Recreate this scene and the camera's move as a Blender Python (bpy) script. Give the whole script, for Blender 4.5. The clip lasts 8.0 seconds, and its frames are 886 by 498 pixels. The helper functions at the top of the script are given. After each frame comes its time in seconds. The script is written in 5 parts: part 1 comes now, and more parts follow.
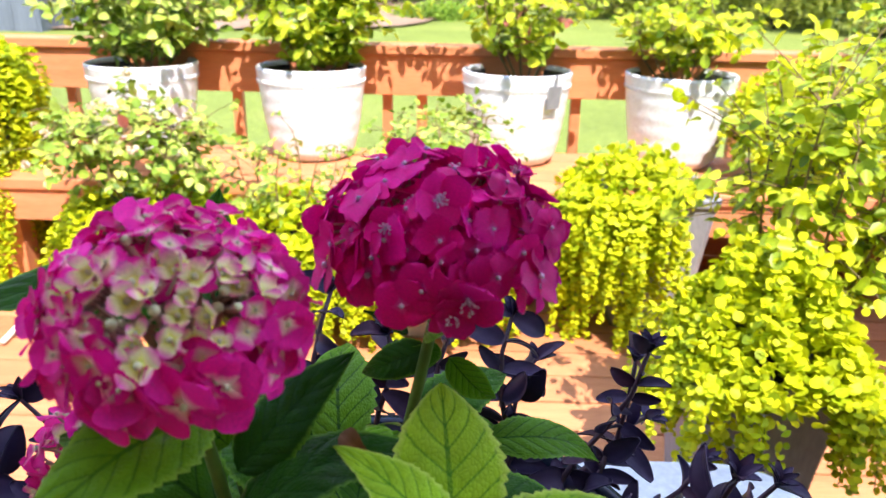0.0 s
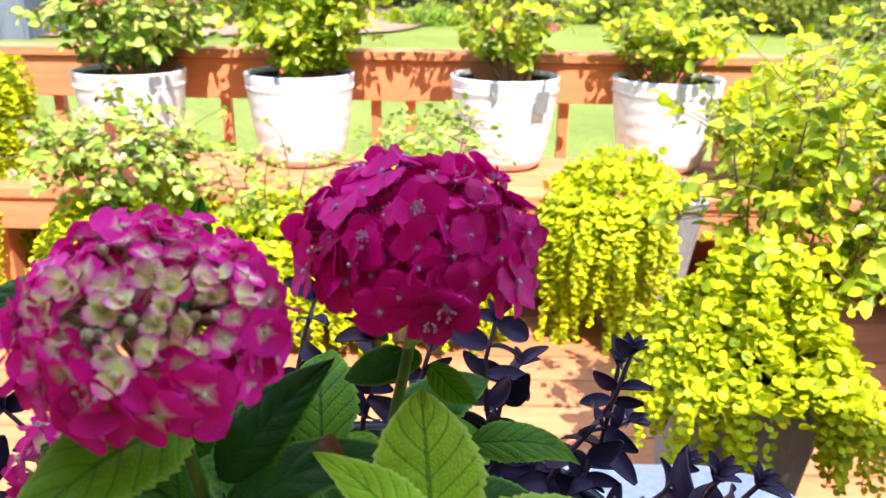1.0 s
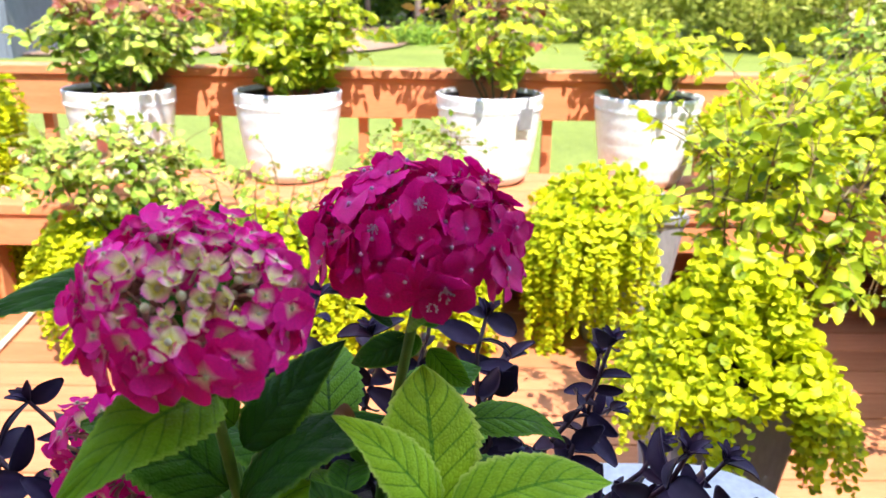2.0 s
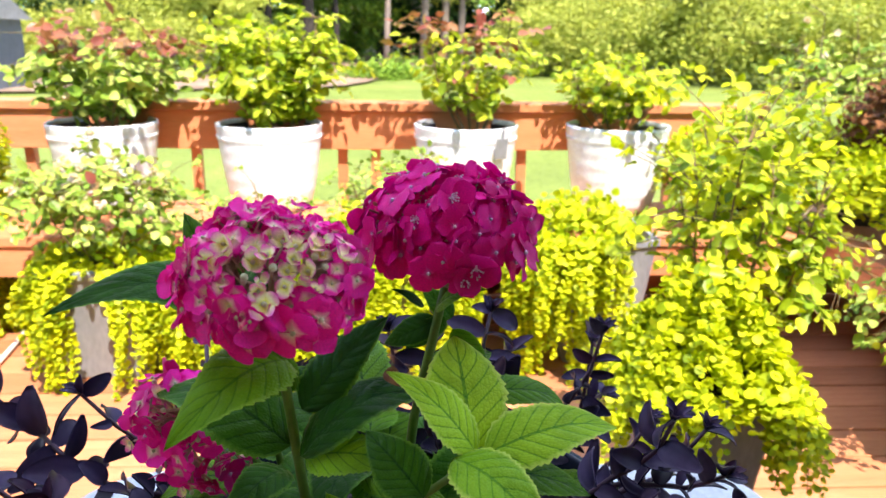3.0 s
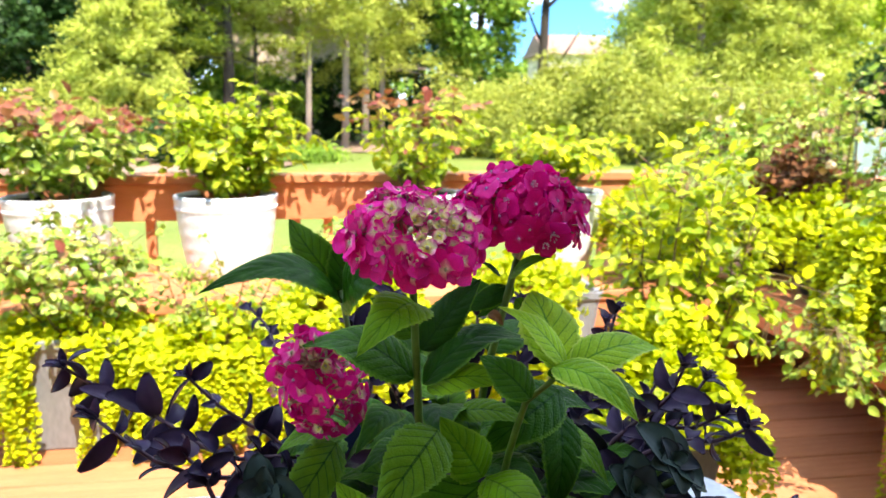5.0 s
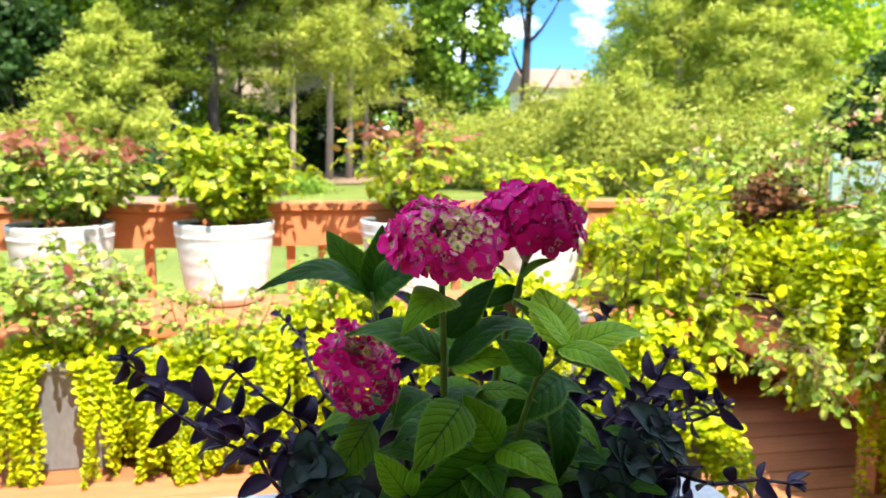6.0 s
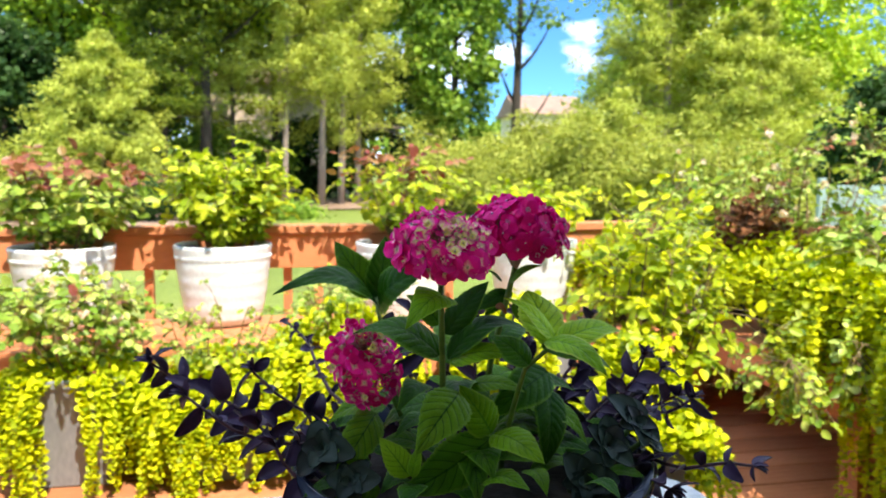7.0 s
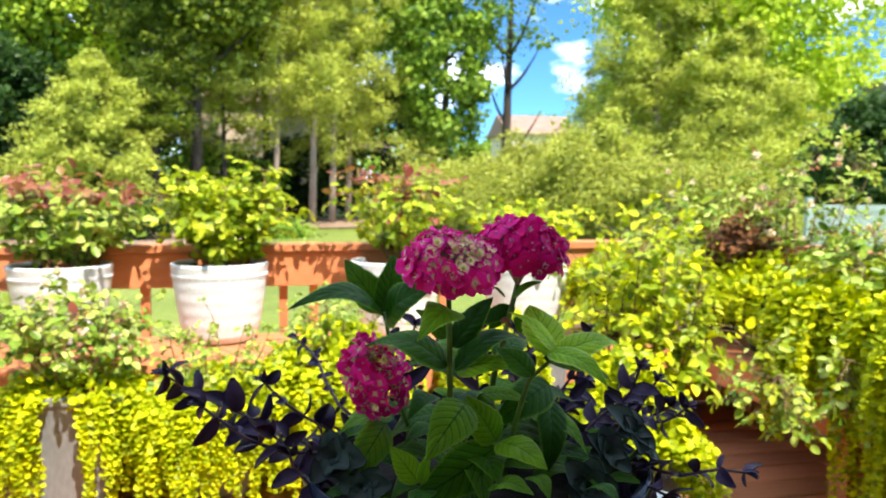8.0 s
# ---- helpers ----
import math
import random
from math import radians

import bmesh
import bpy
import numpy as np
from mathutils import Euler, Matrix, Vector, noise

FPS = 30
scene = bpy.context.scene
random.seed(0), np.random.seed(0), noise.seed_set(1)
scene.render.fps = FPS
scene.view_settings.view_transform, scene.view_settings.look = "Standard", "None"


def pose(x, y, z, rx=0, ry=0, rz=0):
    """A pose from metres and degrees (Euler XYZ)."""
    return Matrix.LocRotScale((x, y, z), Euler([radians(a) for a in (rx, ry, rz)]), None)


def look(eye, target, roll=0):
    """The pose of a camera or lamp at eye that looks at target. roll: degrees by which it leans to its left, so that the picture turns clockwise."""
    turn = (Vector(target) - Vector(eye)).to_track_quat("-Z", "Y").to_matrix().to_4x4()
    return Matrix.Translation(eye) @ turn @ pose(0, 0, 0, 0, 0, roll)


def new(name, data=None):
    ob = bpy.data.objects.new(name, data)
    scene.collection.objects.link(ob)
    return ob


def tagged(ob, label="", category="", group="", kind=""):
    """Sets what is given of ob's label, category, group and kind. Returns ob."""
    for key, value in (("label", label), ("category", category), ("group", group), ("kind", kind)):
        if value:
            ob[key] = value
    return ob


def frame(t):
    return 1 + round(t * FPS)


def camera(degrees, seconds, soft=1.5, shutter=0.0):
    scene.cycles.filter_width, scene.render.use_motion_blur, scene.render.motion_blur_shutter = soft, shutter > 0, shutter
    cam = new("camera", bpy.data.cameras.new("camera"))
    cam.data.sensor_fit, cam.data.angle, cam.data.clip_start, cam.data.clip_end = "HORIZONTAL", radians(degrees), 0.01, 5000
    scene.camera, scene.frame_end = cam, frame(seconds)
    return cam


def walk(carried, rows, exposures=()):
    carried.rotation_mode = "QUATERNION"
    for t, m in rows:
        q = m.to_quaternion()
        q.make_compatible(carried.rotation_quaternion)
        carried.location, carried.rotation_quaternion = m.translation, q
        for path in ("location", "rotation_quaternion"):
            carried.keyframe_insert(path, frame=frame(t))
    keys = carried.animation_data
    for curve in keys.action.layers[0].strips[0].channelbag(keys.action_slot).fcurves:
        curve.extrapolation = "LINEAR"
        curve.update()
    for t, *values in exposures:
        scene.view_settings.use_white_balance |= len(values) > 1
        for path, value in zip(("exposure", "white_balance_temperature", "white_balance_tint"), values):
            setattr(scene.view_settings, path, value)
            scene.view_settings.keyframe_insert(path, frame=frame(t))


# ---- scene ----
cam = camera(60.1, 8.0, 1.5)
cam.data.dof.use_dof, cam.data.dof.focus_distance, cam.data.dof.aperture_fstop = True, 0.52, 13.8
# seconds, eye, yaw, pitch and roll in degrees
PATH = [
    (0.0, 0.0435, 0.0596, 1.1411, 1.24, -20.50, 1.10),
    (0.5, 0.0472, 0.0594, 1.1416, 0.93, -20.37, 0.95),
    (1.0, 0.0492, 0.0572, 1.1428, 0.54, -20.11, 0.85),
    (1.5, 0.0483, 0.0423, 1.1476, 0.07, -19.63, 0.85),
    (3.0, 0.0090, -0.0686, 1.1454, -2.84, -16.28, 0.74),
    (3.5, -0.0206, -0.0908, 1.1443, -4.39, -14.78, 0.40),
    (4.0, -0.0505, -0.1166, 1.1348, -5.99, -13.18, 0.25),
    (4.5, -0.0867, -0.1666, 1.1171, -7.48, -11.61, 0.21),
    (6.0, -0.1752, -0.3287, 1.1014, -9.94, -7.84, 0.30),
    (6.5, -0.1881, -0.3841, 1.0961, -10.13, -6.82, 0.24),
    (7.0, -0.1967, -0.4140, 1.0936, -10.54, -5.94, 0.20),
    (7.5, -0.2068, -0.4349, 1.0958, -10.96, -5.19, 0.20),
    (8.0, -0.2229, -0.4539, 1.0962, -11.26, -4.53, 0.29),
]


def row_pose(x, y, z, yaw, pitch, roll):
    a, b = radians(yaw), radians(pitch)
    way = Vector((-math.sin(a) * math.cos(b), math.cos(a) * math.cos(b), math.sin(b)))
    return look((x, y, z), Vector((x, y, z)) + 2 * way, roll)


walk(cam, [(t, row_pose(*p)) for t, *p in PATH],
     exposures=[(0.0, 2.58, 6680, 20), (1.7, 2.64, 6700, 20), (3.5, 2.70, 6880, 18), (4.7, 2.78, 7000, 16), (6.0, 2.48, 7050, 12), (8.0, 2.31, 7050, 12)])

# ---------------------------------------------------------------- light
SUN_AZ, SUN_EL = 162.0, 58.0   # clockwise from +y, above the horizon
world = bpy.data.worlds.new("world")
scene.world = world
world.use_nodes = True
wt = world.node_tree
wt.nodes.clear()
w_out = wt.nodes.new("ShaderNodeOutputWorld")
w_bg = wt.nodes.new("ShaderNodeBackground")
w_sky = wt.nodes.new("ShaderNodeTexSky")
w_sky.sky_type, w_sky.sun_disc = "NISHITA", False
w_sky.sun_elevation, w_sky.sun_rotation = radians(SUN_EL), radians(SUN_AZ)
w_sky.air_density, w_sky.dust_density, w_sky.ozone_density, w_sky.altitude = 0.85, 0.1, 4.0, 2000.0
w_co = wt.nodes.new("ShaderNodeTexCoord")
w_map = wt.nodes.new("ShaderNodeMapping")
w_map.inputs["Location"].default_value = (6.4, 2.9, 0.6)
w_map.inputs["Scale"].default_value = (3.2, 3.2, 8.0)
w_noise = wt.nodes.new("ShaderNodeTexNoise")
w_noise.inputs["Scale"].default_value, w_noise.inputs["Detail"].default_value = 1.6, 7.0
w_ramp = wt.nodes.new("ShaderNodeValToRGB")
w_ramp.color_ramp.elements[0].position, w_ramp.color_ramp.elements[1].position = 0.49, 0.62
w_mix = wt.nodes.new("ShaderNodeMix")
w_mix.data_type = "RGBA"
w_mix.inputs["B"].default_value = (5.2, 6.1, 7.6, 1)
wt.links.new(w_co.outputs["Generated"], w_map.inputs["Vector"])
wt.links.new(w_map.outputs["Vector"], w_noise.inputs["Vector"])
wt.links.new(w_noise.outputs["Fac"], w_ramp.inputs["Fac"])
wt.links.new(w_ramp.outputs["Color"], w_mix.inputs["Factor"])
w_deep = wt.nodes.new("ShaderNodeMix")
w_deep.data_type, w_deep.blend_type = "RGBA", "MULTIPLY"
w_deep.inputs["Factor"].default_value = 1.0
w_deep.inputs["B"].default_value = (0.14, 0.29, 0.38, 1)
wt.links.new(w_sky.outputs["Color"], w_deep.inputs["A"])
wt.links.new(w_deep.outputs["Result"], w_mix.inputs["A"])
wt.links.new(w_mix.outputs["Result"], w_bg.inputs["Color"])
wt.links.new(w_bg.outputs["Background"], w_out.inputs["Surface"])
w_bg.inputs["Strength"].default_value = 0.15

sun_data = bpy.data.lights.new("sun", "SUN")
sun_data.energy, sun_data.angle, sun_data.color = 2.0, radians(0.55), (1.0, 0.91, 0.77)
sun = new("sun", sun_data)
sa, se = radians(SUN_AZ), radians(SUN_EL)
SUN_FROM = Vector((math.sin(sa) * math.cos(se), math.cos(sa) * math.cos(se), math.sin(se)))
sun.matrix_world = look(SUN_FROM * 30, (0, 0, 0))


# ---------------------------------------------------------------- materials
def nodes_of(name):
    m = bpy.data.materials.new(name)
    m.use_nodes = True
    nt = m.node_tree
    return m, nt, nt.nodes["Principled BSDF"], nt.nodes["Material Output"]


def add(nt, kind, **values):
    n = nt.nodes.new(kind)
    for k, v in values.items():
        n.inputs[k].default_value = v
    return n


def ramp(nt, source, stops):
    r = nt.nodes.new("ShaderNodeValToRGB")
    el = r.color_ramp.elements
    while len(el) < len(stops):
        el.new(0.5)
    for e, (p, c) in zip(el, stops):
        e.position, e.color = p, (*c, 1)
    nt.links.new(source, r.inputs["Fac"])
    return r.outputs["Color"]


def mixed(nt, fac, a, b, mode="MIX"):
    m = nt.nodes.new("ShaderNodeMix")
    m.data_type, m.blend_type = "RGBA", mode
    for sock, v in (("Factor", fac), ("A", a), ("B", b)):
        if isinstance(v, bpy.types.NodeSocket):
            nt.links.new(v, m.inputs[sock])
        elif sock == "Factor":
            m.inputs[sock].default_value = v
        else:
            m.inputs[sock].default_value = (*v, 1)
    return m.outputs["Result"]


def coords(nt, scale=(1, 1, 1), out="Object", rot=(0, 0, 0)):
    c = nt.nodes.new("ShaderNodeTexCoord")
    m = nt.nodes.new("ShaderNodeMapping")
    m.inputs["Scale"].default_value = scale
    m.inputs["Rotation"].default_value = rot
    nt.links.new(c.outputs[out], m.inputs["Vector"])
    return m.outputs["Vector"]


def noise_fac(nt, vec, scale, detail=4.0, rough=0.55):
    n = add(nt, "ShaderNodeTexNoise", Scale=scale, Detail=detail, Roughness=rough)
    if vec:
        nt.links.new(vec, n.inputs["Vector"])
    return n.outputs["Fac"]


def bump(nt, bsdf, height, strength, distance):
    b = add(nt, "ShaderNodeBump", Strength=strength, Distance=distance)
    nt.links.new(height, b.inputs["Height"])
    nt.links.new(b.outputs["Normal"], bsdf.inputs["Normal"])
    return b


def leaf_material(name, colours, rough=0.45, glow=0.35, scale=60.0, veins=False, vein_colour=(0.2, 0.35, 0.08), pieces=False, sheen=0.22, net=0.22, rim=None):
    """Foliage: a colour per leaf, mottled, with light coming through the blade."""
    m, nt, bsdf, out = nodes_of(name)
    if pieces:
        info = nt.nodes.new("ShaderNodeObjectInfo").outputs["Random"]
    else:
        info = nt.nodes.new("ShaderNodeNewGeometry").outputs["Random Per Island"]
    n = len(colours)
    base = ramp(nt, info, [(i / max(1, n - 1), c) for i, c in enumerate(colours)])
    fac = noise_fac(nt, coords(nt), scale)
    dark = ramp(nt, fac, [(0.3, (0.72, 0.74, 0.7)), (0.7, (1.15, 1.12, 1.05))])
    col = mixed(nt, 1.0, base, dark, "MULTIPLY")
    if veins:
        uv = nt.nodes.new("ShaderNodeUVMap").outputs["UV"]
        sep = nt.nodes.new("ShaderNodeSeparateXYZ")
        nt.links.new(uv, sep.inputs["Vector"])
        u, v = sep.outputs["X"], sep.outputs["Y"]      # u along, v from -1 to 1 across (stored 0..1)

        def mth(op, a, b=None):
            k = nt.nodes.new("ShaderNodeMath")
            k.operation = op
            for i, s in enumerate((a, b)):
                if s is None:
                    continue
                if isinstance(s, (int, float)):
                    k.inputs[i].default_value = s
                else:
                    nt.links.new(s, k.inputs[i])
            return k.outputs[0]
        side = mth("ABSOLUTE", mth("SUBTRACT", mth("MULTIPLY", v, 2.0), 1.0))
        phase = mth("SUBTRACT", mth("MULTIPLY", u, 8.0), mth("MULTIPLY", side, 2.0))
        tri = mth("ABSOLUTE", mth("SUBTRACT", mth("FRACT", phase), 0.5))
        line = mth("MULTIPLY", mth("MAXIMUM", mth("SUBTRACT", tri, 0.40), 0.0), 10.0)
        fine = nt.nodes.new("ShaderNodeTexVoronoi")
        fine.feature = "DISTANCE_TO_EDGE"
        fine.inputs["Scale"].default_value = 26.0
        nt.links.new(uv, fine.inputs["Vector"])
        web = mth("LESS_THAN", fine.outputs["Distance"], 0.05)
        rib = mth("LESS_THAN", side, 0.045)
        both = mth("MINIMUM", mth("ADD", mth("ADD", mth("MULTIPLY", line, 0.8), mth("MULTIPLY", web, net)), mth("MULTIPLY", rib, 0.7)), 1.0)
        col = mixed(nt, both, col, vein_colour)
        if rim:
            col = mixed(nt, mth("MINIMUM", mth("MULTIPLY", mth("MAXIMUM", mth("SUBTRACT", side, 0.84), 0.0), 6.0), 1.0), col, rim)
        quilt = mth("ADD", mth("MULTIPLY", mth("POWER", mth("MULTIPLY", tri, 2.0), 2.0), -1.0), mth("MULTIPLY", mth("MINIMUM", fine.outputs["Distance"], 0.25), 2.2))
        bump(nt, bsdf, mth("ADD", quilt, mth("MULTIPLY", fac, 0.3)), 0.35, 0.0024)
    nt.links.new(col, bsdf.inputs["Base Color"])
    bsdf.inputs["Roughness"].default_value = rough
    bsdf.inputs["Specular IOR Level"].default_value = sheen
    tr = nt.nodes.new("ShaderNodeBsdfTranslucent")
    warm = mixed(nt, 1.0, col, (1.25, 1.2, 0.6), "MULTIPLY")
    nt.links.new(warm, tr.inputs["Color"])
    mx = nt.nodes.new("ShaderNodeMixShader")
    mx.inputs["Fac"].default_value = glow
    nt.links.new(bsdf.outputs["BSDF"], mx.inputs[1])
    nt.links.new(tr.outputs["BSDF"], mx.inputs[2])
    nt.links.new(mx.outputs["Shader"], out.inputs["Surface"])
    return m


def petal_material(name, heart, body, edge, heart_at=0.25, body_at=0.45, rough=0.55, glow=0.3, edge_at=1.0):
    """Petals: colours run from the floret's heart to the petal's edge along u."""
    m, nt, bsdf, out = nodes_of(name)
    uv = nt.nodes.new("ShaderNodeUVMap").outputs["UV"]
    sep = nt.nodes.new("ShaderNodeSeparateXYZ")
    nt.links.new(uv, sep.inputs["Vector"])
    blur = noise_fac(nt, coords(nt), 260.0, 3.0)
    k = nt.nodes.new("ShaderNodeMath")
    k.operation = "MULTIPLY_ADD"
    nt.links.new(blur, k.inputs[0])
    k.inputs[1].default_value = 0.22
    nt.links.new(sep.outputs["X"], k.inputs[2])
    k2 = nt.nodes.new("ShaderNodeMath")
    k2.operation = "SUBTRACT"
    nt.links.new(k.outputs[0], k2.inputs[0])
    k2.inputs[1].default_value = 0.11
    col = ramp(nt, k2.outputs[0], [(heart_at, heart), (body_at, body), (edge_at, edge)])
    rnd = nt.nodes.new("ShaderNodeObjectInfo").outputs["Random"]
    tone = ramp(nt, rnd, [(0.0, (0.74, 0.70, 0.72)), (0.5, (0.98, 0.98, 1.04)), (1.0, (1.16, 1.2, 1.42))])
    col = mixed(nt, 1.0, col, tone, "MULTIPLY")
    grain = ramp(nt, noise_fac(nt, coords(nt), 900.0, 2.0), [(0.35, (0.86, 0.86, 0.88)), (0.7, (1.1, 1.1, 1.1))])
    col = mixed(nt, 1.0, col, grain, "MULTIPLY")
    nt.links.new(col, bsdf.inputs["Base Color"])
    bsdf.inputs["Roughness"].default_value = rough
    bsdf.inputs["Specular IOR Level"].default_value = 0.16
    wv = nt.nodes.new("ShaderNodeTexWave")
    wv.bands_direction = "Y"
    wv.inputs["Scale"].default_value, wv.inputs["Distortion"].default_value = 5.0, 2.5
    nt.links.new(uv, wv.inputs["Vector"])
    bump(nt, bsdf, wv.outputs["Fac"], 0.12, 0.0006)
    tr = nt.nodes.new("ShaderNodeBsdfTranslucent")
    nt.links.new(col, tr.inputs["Color"])
    mx = nt.nodes.new("ShaderNodeMixShader")
    mx.inputs["Fac"].default_value = glow
    nt.links.new(bsdf.outputs["BSDF"], mx.inputs[1])
    nt.links.new(tr.outputs["BSDF"], mx.inputs[2])
    nt.links.new(mx.outputs["Shader"], out.inputs["Surface"])
    return m


def plain_material(name, a, b, scale=8.0, rough=0.6, relief=0.0, stretch=(1, 1, 1), fine=90.0, pieces=False, metal=0.0, spec=0.5):
    m, nt, bsdf, out = nodes_of(name)
    vec = coords(nt, stretch)
    col = ramp(nt, noise_fac(nt, vec, scale, 6.0), [(0.3, a), (0.7, b)])
    grain = ramp(nt, noise_fac(nt, vec, fine, 3.0), [(0.3, (0.85, 0.85, 0.85)), (0.7, (1.1, 1.1, 1.1))])
    col = mixed(nt, 1.0, col, grain, "MULTIPLY")
    if pieces:
        rnd = nt.nodes.new("ShaderNodeObjectInfo").outputs["Random"]
        col = mixed(nt, 1.0, col, ramp(nt, rnd, [(0.0, (0.8, 0.78, 0.76)), (1.0, (1.15, 1.15, 1.15))]), "MULTIPLY")
    nt.links.new(col, bsdf.inputs["Base Color"])
    bsdf.inputs["Roughness"].default_value, bsdf.inputs["Metallic"].default_value = rough, metal
    bsdf.inputs["Specular IOR Level"].default_value = spec
    if relief:
        bump(nt, bsdf, noise_fac(nt, vec, fine, 4.0), relief, 0.003)
    return m


M_DECK = plain_material("stained_deck_board", (0.44, 0.175, 0.085), (0.55, 0.245, 0.125), 3.0, 0.6, 0.5, (0.6, 9, 9), 40.0, True, spec=0.2)
M_BENCH = plain_material("stained_bench_wood", (0.56, 0.215, 0.10), (0.65, 0.275, 0.14), 3.0, 0.6, 0.4, (0.6, 8, 8), 36.0, True, spec=0.2)
M_POT = plain_material("white_glazed_clay", (0.67, 0.755, 0.85), (0.72, 0.80, 0.89), 6.0, 0.32, 0.05)
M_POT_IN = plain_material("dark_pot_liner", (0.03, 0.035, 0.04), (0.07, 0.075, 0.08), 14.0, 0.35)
M_SOIL = plain_material("potting_soil", (0.010, 0.007, 0.005), (0.035, 0.024, 0.017), 40.0, 0.95, 1.0)
M_GREY = plain_material("grey_resin_planter", (0.19, 0.215, 0.255), (0.25, 0.275, 0.315), 5.0, 0.55, 0.1, (1, 1, 0.3))
M_BLUEPOT = plain_material("dark_blue_glaze", (0.008, 0.012, 0.026), (0.018, 0.028, 0.055), 9.0, 0.22, 0.0, spec=0.2)
M_BLACKPOT = plain_material("black_nursery_plastic", (0.012, 0.012, 0.013), (0.03, 0.03, 0.03), 9.0, 0.45)
M_CLAY = plain_material("terracotta_clay", (0.36, 0.12, 0.06), (0.47, 0.18, 0.09), 9.0, 0.8, 0.3)
M_TABLE = plain_material("white_resin_table", (0.50, 0.54, 0.58), (0.58, 0.61, 0.64), 4.0, 0.4, 0.08)
M_STALK = plain_material("green_stem", (0.06, 0.13, 0.012), (0.12, 0.21, 0.025), 60.0, 0.55)
M_PURSTALK = plain_material("dark_purple_stem", (0.035, 0.012, 0.028), (0.07, 0.02, 0.045), 60.0, 0.5)
M_ROSECANE = plain_material("rose_cane", (0.10, 0.12, 0.03), (0.22, 0.12, 0.06), 30.0, 0.6)
M_BARK = plain_material("tree_bark", (0.22, 0.18, 0.15), (0.38, 0.32, 0.27), 2.0, 0.95, 1.0, (1, 1, 0.25), 14.0)
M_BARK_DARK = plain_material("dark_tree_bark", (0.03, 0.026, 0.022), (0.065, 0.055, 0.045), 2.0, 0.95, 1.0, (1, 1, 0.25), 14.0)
M_MULCH = plain_material("leaf_mulch", (0.20, 0.135, 0.09), (0.34, 0.25, 0.18), 0.8, 0.95, 0.8, (1, 1, 1), 9.0)
M_FENCE = plain_material("pale_green_vinyl_fence", (0.24, 0.35, 0.33), (0.29, 0.40, 0.38), 2.0, 0.5, 0.0, (1, 1, 1), 30.0, True)
M_STONE = plain_material("beige_stucco", (0.52, 0.43, 0.34), (0.64, 0.55, 0.45), 0.6, 0.9, 0.3, (1, 1, 1), 6.0)
M_ROOF = plain_material("brown_shingle_roof", (0.26, 0.17, 0.14), (0.36, 0.25, 0.21), 1.0, 0.9, 0.5, (1, 1, 4), 6.0)
M_SIDING = plain_material("cream_siding", (0.70, 0.66, 0.58), (0.78, 0.74, 0.66), 1.0, 0.8, 0.2, (1, 1, 6), 6.0)
M_TANWALL = plain_material("tan_siding", (0.42, 0.37, 0.31), (0.48, 0.42, 0.35), 1.0, 0.8, 0.2, (1, 1, 6), 6.0)
M_GREYROOF = plain_material("grey_shingle_roof", (0.20, 0.21, 0.22), (0.29, 0.30, 0.32), 1.0, 0.9, 0.5, (1, 1, 4), 6.0)
M_WINDOW = plain_material("dark_window_glass", (0.02, 0.025, 0.03), (0.05, 0.06, 0.07), 1.0, 0.08)
M_WHITE = plain_material("white_paint", (0.74, 0.74, 0.72), (0.80, 0.80, 0.78), 4.0, 0.5)

L_HYD = leaf_material("hydrangea_leaf", [(0.016, 0.078, 0.006), (0.040, 0.148, 0.008), (0.118, 0.280, 0.011)], 0.30, 0.13, 45.0, True, (0.010, 0.055, 0.005), True, 0.10, 0.10, (0.13, 0.31, 0.03))
L_HYD_NEW = leaf_material("young_hydrangea_leaf", [(0.21, 0.45, 0.02), (0.37, 0.63, 0.028)], 0.38, 0.22, 45.0, True, (0.07, 0.24, 0.012), True, 0.12, 0.30, (0.52, 0.68, 0.12))
# brighter copy of the leaf green, for leaves that stand in more light
L_HYD_LIT = leaf_material("lit_hydrangea_leaf", [(0.13, 0.33, 0.013), (0.23, 0.47, 0.018)], 0.32, 0.16, 45.0, True, (0.05, 0.17, 0.008), True, 0.10, 0.2, (0.24, 0.44, 0.04))
L_SEDUM = leaf_material("purple_sedum_leaf", [(0.024, 0.012, 0.034), (0.040, 0.026, 0.072), (0.070, 0.052, 0.118), (0.048, 0.014, 0.034)], 0.42, 0.08, 80.0, pieces=True, sheen=0.13)
L_SUCC = leaf_material("grey_green_succulent", [(0.014, 0.030, 0.028), (0.030, 0.054, 0.050), (0.018, 0.022, 0.030)], 0.45, 0.08, 60.0, pieces=True, sheen=0.12)
L_JENNY = leaf_material("golden_creeping_jenny", [(0.18, 0.28, 0.008), (0.50, 0.60, 0.012), (0.72, 0.77, 0.018), (0.34, 0.47, 0.012), (0.62, 0.69, 0.014)], 0.5, 0.30, 40.0)
L_ROSE = leaf_material("rose_leaf", [(0.06, 0.14, 0.016), (0.26, 0.42, 0.05), (0.58, 0.68, 0.20), (0.18, 0.34, 0.04), (0.42, 0.57, 0.10)], 0.34, 0.25, 50.0)
L_ROSE_LIME = leaf_material("lime_rose_leaf", [(0.08, 0.17, 0.012), (0.38, 0.52, 0.035), (0.62, 0.69, 0.05), (0.24, 0.40, 0.03), (0.50, 0.60, 0.04)], 0.34, 0.35, 50.0)
L_ROSE_RED = leaf_material("young_red_rose_leaf", [(0.22, 0.06, 0.05), (0.34, 0.13, 0.09), (0.34, 0.24, 0.09)], 0.32, 0.3, 50.0)
